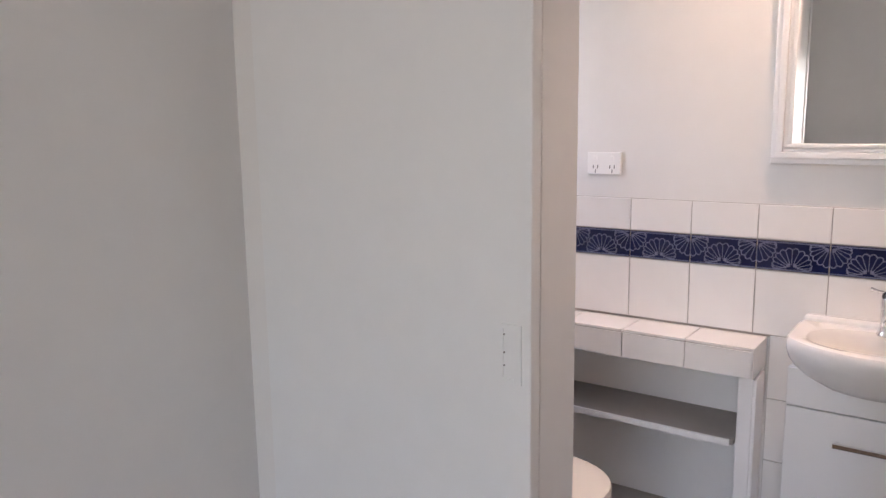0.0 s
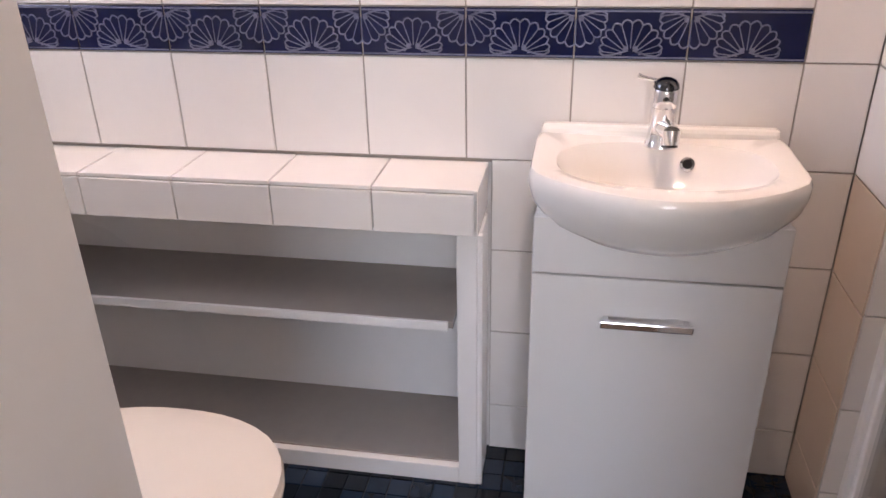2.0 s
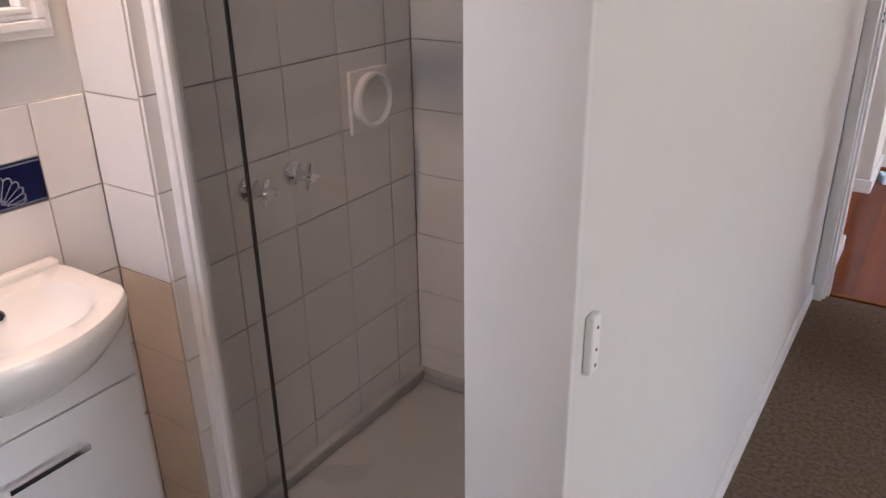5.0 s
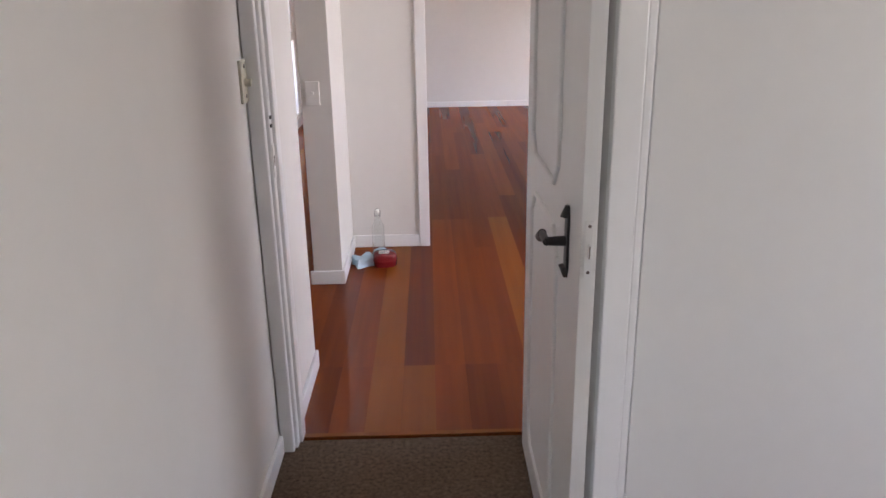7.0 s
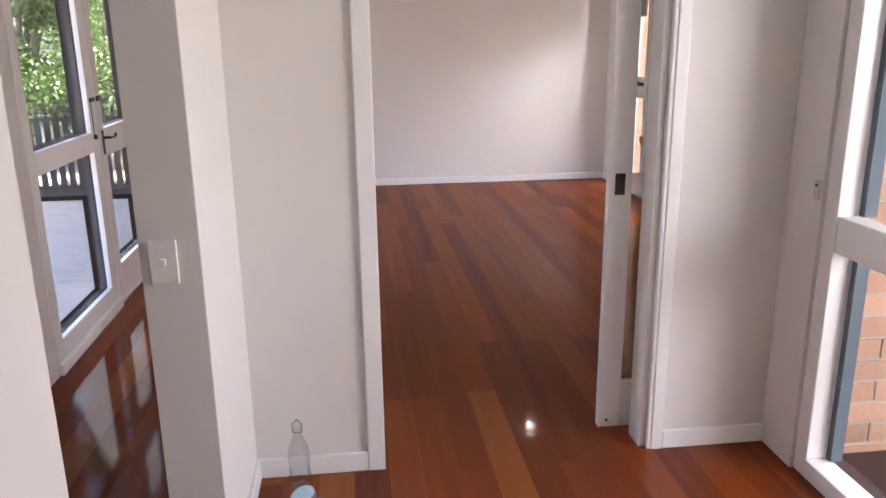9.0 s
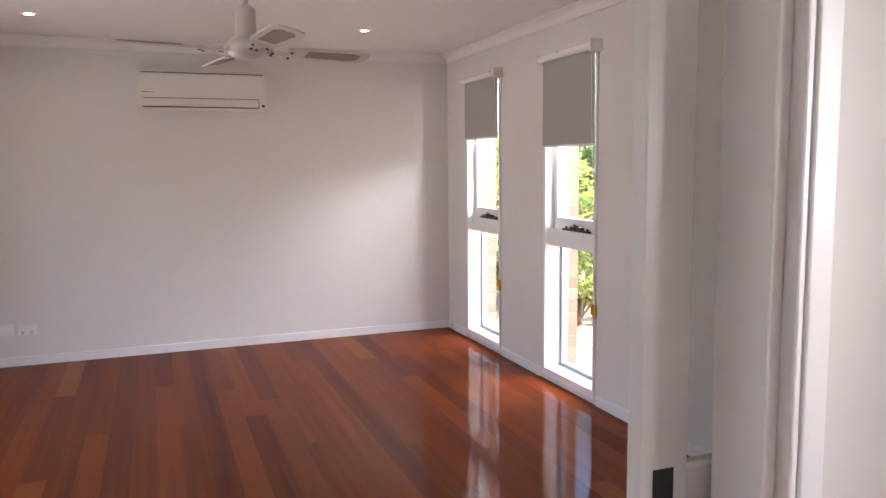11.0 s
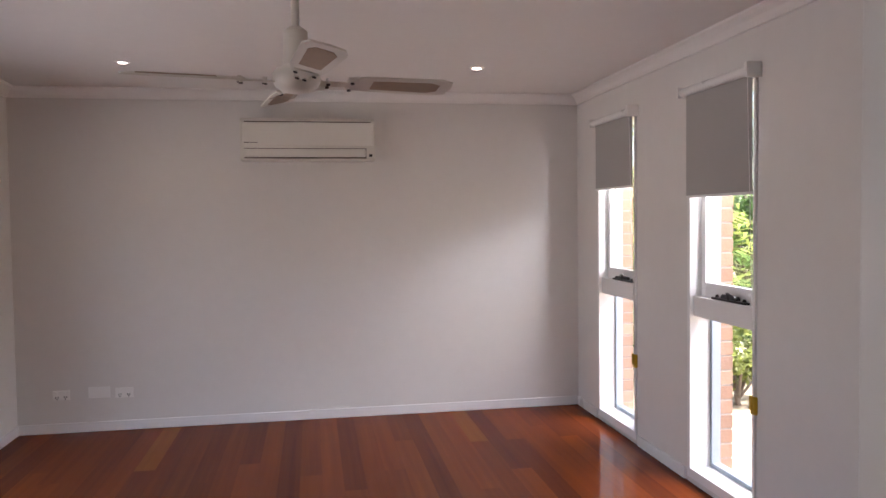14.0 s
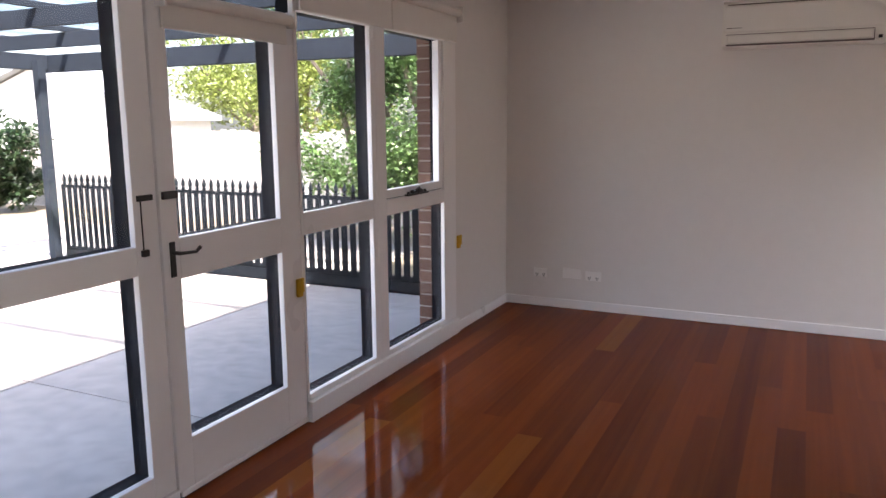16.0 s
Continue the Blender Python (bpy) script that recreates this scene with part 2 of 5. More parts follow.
# lighter copy of the driveway concrete, brightening the shaded side by colour
CONCRETE_SHADE_LIFT = material("patio_concrete_shade_lift", (0.46, 0.43, 0.385), 0.9, vary=0.3, scale=2, bump=0.25, bump_scale=60)
CONCRETE_PALE = material("driveway_concrete", (0.36, 0.33, 0.295), 0.9, vary=0.12, scale=2, bump=0.25, bump_scale=60)
GROUND = material("garden_ground", (0.20, 0.17, 0.12), 0.95, vary=0.4, scale=3, bump=0.6, bump_scale=20)
SLATE = material("slate_exterior_paint", (0.10, 0.135, 0.16), 0.8, vary=0.1, scale=10, spec=0.05)
FENCE = material("charcoal_fence_paint", (0.012, 0.015, 0.019), 0.8, vary=0.2, scale=6, spec=0.03)
PALING = material("weathered_paling", (0.42, 0.40, 0.38), 0.9, vary=0.25, scale=8, per_object=0.7, bump=0.4, bump_scale=60)
STEEL = material("grey_painted_steel", (0.16, 0.18, 0.21), 0.45, vary=0.08, scale=6)
PERGOLA = material("slate_pergola_paint", (0.022, 0.028, 0.037), 0.8, vary=0.15, scale=6, spec=0.05)
WEATHERBOARD = material("white_weatherboard", (0.72, 0.72, 0.72), 0.6, vary=0.05, scale=6)
ROOFGREY = material("pale_grey_roof", (0.30, 0.32, 0.34), 0.6, vary=0.08, scale=4)
BARK = material("grey_bark", (0.16, 0.13, 0.10), 0.95, vary=0.4, scale=20, bump=0.8, bump_scale=40)
LEAF = leaf_material("leaf_green", (0.11, 0.20, 0.06))
LEAF_LIGHT = leaf_material("leaf_yellow_green", (0.21, 0.26, 0.065))
LEAF_DARK = leaf_material("leaf_dark", (0.028, 0.055, 0.022))
GLASS = glass_material("window_glass")
SHOWERGLASS = glass_material("shower_glass", (0.79, 0.80, 0.80), 0.02)
POLYCARB = glass_material("clear_polycarbonate", (0.86, 0.88, 0.90), 0.05)
TEXGLASS = glass_material("patterned_glass", (0.8, 0.8, 0.78), 0.15, bump=1.0)
MIRROR = material("mirror_silver", (0.86, 0.86, 0.86), 0.01, metal=1.0, vary=0.0, rough_vary=0)
BOTTLEGLASS = glass_material("bottle_glass", (0.93, 0.95, 0.945), 0.03, edge=0.95, power=2.2)
RUBBERRED = material("red_plastic_lid", (0.20, 0.012, 0.016), 0.25, vary=0.1, scale=10)
PALEBLUE = material("pale_blue_cloth", (0.45, 0.62, 0.72), 0.8, vary=0.15, scale=20, bump=0.4, bump_scale=90)
PAPER = material("white_label_paper", (0.80, 0.80, 0.76), 0.6, vary=0.03)
LAMP_ON = emitter("downlight_glow", (1.0, 0.88, 0.72), 28.0)


# ---- building helpers ----
def add_box(bm, x0, x1, y0, y1, z0, z1, bevel=0.0):
    r = bmesh.ops.create_cube(bm, size=1, matrix=Matrix.Translation(((x0 + x1) / 2, (y0 + y1) / 2, (z0 + z1) / 2)) @ Matrix.Diagonal((abs(x1 - x0), abs(y1 - y0), abs(z1 - z0), 1)))
    if bevel:
        edges = list({e for v in r["verts"] for e in v.link_edges})
        bmesh.ops.bevel(bm, geom=edges, offset=bevel, segments=2, affect="EDGES", profile=0.5)
    return bm


def boxes(*specs, bevel=0.0):
    bm = bmesh.new()
    for s in specs:
        add_box(bm, *s, bevel=bevel)
    return bm


def tube(bm, a, b, r0, r1=None, n=16):
    a, b = Vector(a), Vector(b)
    m = Matrix.Translation((a + b) / 2) @ (b - a).to_track_quat("Z", "Y").to_matrix().to_4x4()
    bmesh.ops.create_cone(bm, cap_ends=True, segments=n, radius1=r0, radius2=r0 if r1 is None else r1, depth=(b - a).length, matrix=m)
    return bm


def lathe(bm, profile, n=24, m=Matrix()):
    """profile: (radius, height) pairs, turned about z."""
    rings = []
    for r, z in profile:
        rings.append([bm.verts.new(m @ Vector((r * math.cos(2 * math.pi * k / n), r * math.sin(2 * math.pi * k / n), z))) for k in range(n)])
    for a, b in zip(rings, rings[1:]):
        for k in range(n):
            bm.faces.new((a[k], a[(k + 1) % n], b[(k + 1) % n], b[k]))
    for ring, flip in ((rings[0], True), (rings[-1], False)):
        bm.faces.new(list(reversed(ring)) if flip else ring)
    return bm


def loft(bm, rings, cap0=True, cap1=True):
    rows = [[bm.verts.new(p) for p in ring] for ring in rings]
    n = len(rows[0])
    for a, b in zip(rows, rows[1:]):
        for k in range(n):
            bm.faces.new((a[k], a[(k + 1) % n], b[(k + 1) % n], b[k]))
    if cap0:
        bm.faces.new(list(reversed(rows[0])))
    if cap1:
        bm.faces.new(rows[-1])
    return bm


def prism(bm, outline, axis, lo, hi):
    """outline of pairs, pushed along an axis from lo to hi."""
    def at(p, t):
        return {"x": (t, p[0], p[1]), "y": (p[0], t, p[1]), "z": (p[0], p[1], t)}[axis]
    a, b = [bm.verts.new(at(p, lo)) for p in outline], [bm.verts.new(at(p, hi)) for p in outline]
    n = len(outline)
    for k in range(n):
        bm.faces.new((a[k], a[(k + 1) % n], b[(k + 1) % n], b[k]))
    bm.faces.new(list(reversed(a)))
    bm.faces.new(b)
    bmesh.ops.recalc_face_normals(bm, faces=bm.faces)
    return bm


def to_mesh(name, bm, mat, smooth=False):
    bmesh.ops.recalc_face_normals(bm, faces=bm.faces)
    me = bpy.data.meshes.new(name)
    bm.to_mesh(me)
    bm.free()
    me.materials.append(mat)
    if smooth:
        for p in me.polygons:
            p.use_smooth = True
        me.set_sharp_from_angle(angle=radians(40))
    return me


def structure(name, bm, mat, label="", category=""):
    return tagged(new(name, to_mesh(name, bm, mat)), label, category, kind="structure")


def thing(name, base, label, category, group=""):
    ob = new(name)
    ob.location = base
    ob.empty_display_size = 0.05
    bpy.context.view_layer.update()
    return tagged(ob, label, category, group)


def part(name, bm, mat, parent, label="", smooth=False):
    return hang(name, to_mesh(name, bm, mat, smooth), parent, label)


def hang(name, mesh, parent, label="", at=None):
    ob = new(name, mesh)
    ob.parent = parent
    inv = Matrix.Translation(-Vector(parent.location))
    ob.matrix_parent_inverse = inv
    if at is not None:
        ob.location = at
    if label:
        tagged(ob, label)
    return ob


def no_shadow(ob):
    ob.visible_shadow = False
    return ob
# ---- plan ----
CEIL_Z = 2.51
BW = -0.971                  # bedroom side of the bathroom wall
VX, NX, NY, SY = -2.181, -1.99, 0.544, 1.447   # vanity wall, shower wall, step, shower end
BZ = 0.926                   # underside of the shell band
DY0, DY1 = 2.773, 2.868      # bedroom door wall
HY0, HY1 = 4.925, 5.035      # wall between hall and living room
LL, LR, FAR = -1.972, 2.285, 10.681

# floors
structure("floor_bedroom", boxes((-1.2, 2.9, -1.2, 2.83, -0.2, 0)), CARPET, "worn brown loop-pile bedroom carpet", "carpet")
structure("floor_bathroom", boxes((-2.4, -1.2, -1.7, 1.6, -0.2, -0.006)), MOSAIC_GROUT, "bathroom floor under navy mosaic", "floor")
sub = structure("floor_living", boxes((-2.09, 2.4, 2.83, 10.8, -0.2, -0.012)), UNDER, "polished red hardwood strip floor", "floor")
structure("door_threshold", boxes((-0.92, -0.10, 2.845, 2.868, -0.01, 0.004), bevel=0.002), BOARD_LIGHT, "thin timber strip between carpet and boards", "threshold")

# ceilings
structure("ceiling", boxes((-2.5, 3.0, -1.8, 2.3, CEIL_Z, CEIL_Z + 0.15), (-2.5, 1.13, 2.3, HY0, CEIL_Z, CEIL_Z + 0.15), (-2.5, 2.56, HY0, 10.9, CEIL_Z, CEIL_Z + 0.15)), CEIL, "plain painted plasterboard ceiling", "ceiling")

# bathroom walls
structure("wall_vanity", boxes((-2.46, -2.189, -1.7, 0.552, 0.63, CEIL_Z), (-2.46, -2.189, -0.139, 0.552, -0.1, 0.63), (-2.46, -2.315, -1.7, -0.139, -0.1, 0.63)), WALL, "painted bathroom wall above white tiles", "wall")
structure("wall_shower", boxes((-2.46, -1.998, 0.552, 1.7, -0.1, CEIL_Z)), GROUT, "grouted shower wall behind tiles", "wall")
structure("wall_shower_end", boxes((-1.998, -1.14, 1.455, 1.6, -0.1, CEIL_Z)), GROUT, "grouted shower end wall", "wall")
structure("wall_bathroom_south", boxes((-2.315, -1.9, -1.75, -1.6, -0.1, CEIL_Z), (-1.3, -1.14, -1.75, -1.6, -0.1, CEIL_Z), (-1.9, -1.3, -1.75, -1.6, -0.1, 1.38), (-1.9, -1.3, -1.75, -1.6, 1.95, CEIL_Z)), WALL, "painted bathroom end wall", "wall")
structure("wall_bathroom", boxes((-1.16, BW - 0.04, -1.75, -0.303, -0.1, CEIL_Z), (-1.105, BW, 0.325, DY0, -0.1, CEIL_Z), (-1.14, BW - 0.04, -0.303, 0.325, 2.05, CEIL_Z), bevel=0.003), WALL, "painted wall between bedroom and bathroom", "wall")
structure("trim_bathroom_door", boxes((-1.16, -1.012, -0.303, -0.286, 0, 2.05), (-1.109, -0.969, 0.313, 0.325, 0, 2.05), (-1.15, -1.012, -0.286, 0.310, 2.035, 2.05), bevel=0.002), DOOR, "white painted door jamb", "door frame")

# bedroom walls
structure("wall_bedroom_south", boxes((-1.012, 3.0, -1.25, -1.103, -0.1, CEIL_Z)), WALL, "plain painted bedroom wall, in shade", "wall")
structure("wall_bedroom_east", boxes((2.8, 3.0, -1.103, -0.02, -0.1, CEIL_Z), (2.8, 3.0, 1.22, 2.181, -0.1, CEIL_Z), (2.8, 3.0, -0.02, 1.22, -0.1, 0.75), (2.8, 3.0, -0.02, 1.22, 1.85, CEIL_Z)), WALL, "painted bedroom wall with a window opening", "wall")
structure("wall_closet", boxes((-0.052, 0.008, 2.2, DY0, 0, CEIL_Z), (-0.052, 0.03, 2.181, 2.3, 2.06, CEIL_Z), (0.03, 0.85, 2.181, 2.3, 2.06, CEIL_Z), (0.85, 3.0, 2.181, 2.3, -0.1, CEIL_Z)), WALL, "painted closet wall beside the bedroom door", "wall")
structure("trim_closet_door", boxes((-0.054, 0.008, 2.164, 2.2, 0, 2.06), (0.010, 0.030, 2.176, 2.22, 0, 2.06), (0.85, 0.91, 2.164, 2.18, 0, 2.06), bevel=0.004), TRIM, "white painted closet architrave", "architrave")
structure("wall_bedroom_door", boxes((-1.14, -0.917, DY0, DY1, 2.06, CEIL_Z), (-0.917, -0.10, DY0, DY1, 2.06, CEIL_Z), (-0.105, 1.016, DY0, DY1, -0.1, CEIL_Z), (-1.14, -0.965, DY0 + 0.02, DY1, -0.1, 2.06)), WALL, "painted wall round the bedroom doorway", "wall")
structure("trim_bedroom_door", boxes((-0.969, -0.925, DY0 - 0.014, DY0 + 0.012, 0, 2.09), (-0.945, -0.915, DY0 + 0.012, DY0 + 0.045, 0, 2.06), (-0.960, -0.905, DY0 + 0.045, DY1 + 0.012, 0, 2.06), (-0.116, -0.106, DY0 + 0.012, DY1 + 0.012, 0, 2.06), bevel=0.004), TRIM, "moulded white door jamb and architrave", "architrave")

# hall walls
structure("wall_hall_west", boxes((-1.04, -0.937, DY1, 3.383, -0.1, CEIL_Z), bevel=0.003), WALL, "short painted hall wall", "wall")
structure("wall_post", boxes((-1.074, -0.923, 4.321, HY0, -0.1, CEIL_Z), bevel=0.003), WALL, "painted end of a short hall wall", "wall")
structure("wall_living_south", boxes((-1.074, -0.52, HY0, HY1, -0.1, CEIL_Z), (0.56, 2.285, HY0, HY1, -0.1, CEIL_Z), (-0.52, 0.56, HY0, HY1, 2.06, CEIL_Z)), WALL, "painted wall between hall and living room", "wall")
structure("trim_living_door", boxes((-0.520, -0.459, HY0 - 0.016, HY0 + 0.004, 0, 2.10), (-0.475, -0.459, HY0 + 0.004, HY1 + 0.01, 0, 2.06), (0.560, 0.605, HY0 - 0.016, HY0 + 0.004, 0, 2.10), (0.545, 0.560, HY0 - 0.012, HY0 + 0.03, 0, 2.06), (0.520, 0.545, HY0 + 0.012, HY1 + 0.01, 0, 2.06), (-0.459, 0.52, HY0 - 0.010, HY1, 2.045, 2.06), bevel=0.004), TRIM, "white moulded architrave of the living-room doorway", "architrave")
structure("wall_hall_east", boxes((1.016, 1.13, DY1, 3.0, -0.1, CEIL_Z), (1.016, 1.13, 4.72, HY0, -0.1, CEIL_Z), (1.016, 1.13, 3.0, 4.72, 2.1, CEIL_Z)), WALL, "painted hall wall beside the glazed entry panel", "wall")

# living-room walls
structure("wall_living_far", boxes((-2.1, 2.4, FAR, FAR + 0.15, -0.1, CEIL_Z)), WALL, "painted living-room end wall", "wall")
structure("wall_living_east", boxes((LR, 2.40, HY1, 8.155, -0.1, CEIL_Z), (LR, 2.40, 8.83, 9.54, -0.1, CEIL_Z), (LR, 2.40, 10.22, FAR, -0.1, CEIL_Z), (LR, 2.40, 8.155, 8.83, 2.24, CEIL_Z), (LR, 2.40, 9.54, 10.22, 2.24, CEIL_Z), (LR, 2.40, 8.155, 8.83, -0.1, 0.03), (LR, 2.40, 9.54, 10.22, -0.1, 0.03)), WALL, "painted living-room wall with two narrow windows", "wall")
structure("wall_living_west", boxes((-2.09, LL, 2.6, 5.95, -0.1, CEIL_Z), (-2.09, LL, 9.68, FAR, -0.1, CEIL_Z), (-2.09, LL, 5.95, 9.68, 2.12, CEIL_Z)), WALL, "painted wall round the patio glazing", "wall")
structure("wall_dining_south", boxes((-2.09, -1.04, 2.6, 2.868, -0.1, CEIL_Z)), WALL, "plain painted wall", "wall")

# skirtings
def skirting(name, *specs):
    structure(name, boxes(*specs, bevel=0.004), TRIM, "low white painted skirting board", "skirting")


skirting("baseboard_bedroom", (BW, BW + 0.014, 0.33, DY0 - 0.016, 0, 0.07))
skirting("baseboard_hall", (-0.937, -0.923, DY1 + 0.014, 3.383, 0, 0.075), (-1.09, -0.909, 4.307, 4.321, 0, 0.075), (-0.923, -0.909, 4.321, HY0 - 0.014, 0, 0.075), (-0.923, -0.522, HY0 - 0.014, HY0, 0, 0.075), (0.607, 1.016, HY0 - 0.014, HY0, 0, 0.075))
skirting("baseboard_living", (LL, LR - 0.014, FAR - 0.014, FAR, 0, 0.072), (LR - 0.014, LR, HY1, 8.13, 0, 0.072), (LR - 0.014, LR, 8.86, 9.515, 0, 0.072), (LR - 0.014, LR, 10.245, FAR - 0.014, 0, 0.072), (LL, LL + 0.014, 9.70, FAR - 0.014, 0, 0.072))

# coved cornice round the living room
COVE = [(0, 0), (0.075, 0), (0.072, -0.012), (0.05, -0.022), (0.032, -0.036), (0.018, -0.055), (0.012, -0.072), (0, -0.075)]
bm = bmesh.new()
prism(bm, [(FAR - a, CEIL_Z - 0.001 + b) for a, b in COVE], "x", LL, LR)
prism(bm, [(LL + a, CEIL_Z - 0.001 + b) for a, b in COVE], "y", HY1, FAR - 0.02)
prism(bm, [(LR - a, CEIL_Z - 0.001 + b) for a, b in COVE], "y", HY1, FAR - 0.02)
structure("cornice", bm, CEIL, "white coved plaster cornice", "cornice")

# ---- bathroom things ----
def sliding_door():
    d = thing("sliding_door", (BW, -0.64, 0), "white flush sliding bathroom door, slid open", "door")
    part("leaf", boxes((BW - 0.034, BW, -0.995, -0.283, 0.012, 2.04), bevel=0.003), DOOR, d)
    y0, y1, z0, z1 = -0.347, -0.302, 0.890, 1.005
    p = part("flush_pull", boxes((BW - 0.001, BW + 0.004, y0, y0 + 0.006, z0, z1), (BW - 0.001, BW + 0.004, y1 - 0.016, y1, z0, z1), (BW - 0.001, BW + 0.004, y0 + 0.006, y1 - 0.016, z0, z0 + 0.012), (BW - 0.001, BW + 0.004, y0 + 0.006, y1 - 0.016, z1 - 0.008, z1), (BW - 0.001, BW + 0.0004, y0 + 0.006, y1 - 0.016, z0 + 0.012, z1 - 0.008), bevel=0.0006), DOOR, d, "recessed flush finger pull painted white")
    for z in (0.925, 0.95, 0.985):
        part("screw", tube(bmesh.new(), (BW, y0 + 0.008, z), (BW + 0.003, y0 + 0.008, z), 0.0015, n=8), SLOT, p)


def door_latch():
    d = thing("wall_pull", (BW, 0.36, 0.98), "small white screwed plate on the bedroom wall", "door hardware")
    part("plate", boxes((BW, BW + 0.011, 0.349, 0.374, 0.952, 1.028), bevel=0.003), PLASTIC, d)
    for z in (0.963, 0.984, 1.013):
        part("screw", tube(bmesh.new(), (BW + 0.009, 0.362, z), (BW + 0.0118, 0.362, z), 0.0022, n=8), SLOT, d)


def ledge():
    d = thing("tiled_ledge", (-2.11, -0.84, 0.62), "white tiled ledge above an open shelf", "ledge")
    part("core", boxes((-2.189, -2.029, -1.6, -0.142, 0.634, 0.713)), GROUT, d)
    top = to_mesh("top_tile", boxes((-0.0785, 0.0785, -0.0985, 0.0985, -0.004, 0.004), bevel=0.0015), TILE)
    face = to_mesh("fascia_tile", boxes((-0.004, 0.004, -0.0985, 0.0985, -0.0405, 0.0405), bevel=0.0015), TILE)
    for k in range(7):
        y = -0.134 - 0.1 - 0.2 * k
        hang("top_tile", top, d, at=(-2.1025, y, 0.717))
        hang("fascia_tile", face, d, at=(-2.025, y, 0.6705))
    part("end_tile", boxes((-2.181, -2.021, -0.142, -0.134, 0.63, 0.721), bevel=0.0015), TILE, d)


def shelf_unit():
    d = thing("open_shelf_unit", (-2.17, -0.85, 0), "white built-in shelves with grey shelf boards", "shelf")
    part("face_frame", boxes((-2.068, -2.050, -0.180, -0.139, 0.0, 0.622), (-2.068, -2.050, -1.6, -0.180, 0.0, 0.045), bevel=0.002), TRIM, d)
    part("side_panel", boxes((-2.31, -2.068, -0.158, -0.141, 0, 0.622)), TRIM, d)
    part("side_trim", boxes((-2.065, -2.05, -0.139, -0.128, 0.0, 0.62), (-2.16, -2.066, -0.139, -0.131, 0.0, 0.62), bevel=0.003), TRIM, d)
    part("back_panel", boxes((-2.312, -2.300, -1.6, -0.158, 0, 0.622)), TRIM, d)
    part("shelf", boxes((-2.30, -2.062, -1.6, -0.19, 0.400, 0.416), bevel=0.001), SHELFGREY, d, "grey laminated shelf board")
    part("shelf_lipping", boxes((-2.062, -2.054, -1.6, -0.20, 0.398, 0.418), bevel=0.001), TRIM, d)
    part("deck", boxes((-2.30, -2.068, -1.6, -0.158, 0.030, 0.048)), SHELFGREY, d, "grey laminated bottom board")


def vanity():
    y0, y1, xf = -0.028, 0.393, -1.945
    d = thing("vanity_unit", (-2.06, 0.18, 0), "white gloss vanity cabinet with one door", "cabinet")
    part("carcass", boxes((-2.178, xf - 0.02, y0 + 0.002, y1 - 0.002, 0.10, 0.71), bevel=0.002), LACQUER, d)
    part("top_panel", boxes((xf - 0.018, xf, y0, y1, 0.604, 0.71), bevel=0.002), LACQUER, d)
    dr = part("door", boxes((xf - 0.018, xf, y0, y1, 0.06, 0.600), bevel=0.002), LACQUER, d)
    h = boxes((xf, xf + 0.026, 0.100, 0.110, 0.517, 0.527), (xf, xf + 0.026, 0.238, 0.248, 0.517, 0.527), (xf + 0.018, xf + 0.028, 0.095, 0.253, 0.515, 0.529), bevel=0.002)
    part("handle", h, CHROME, dr, "chrome bar handle")
    part("kickboard", boxes((-2.15, xf - 0.05, y0 + 0.01, y1 - 0.01, 0, 0.10)), LACQUER, d)


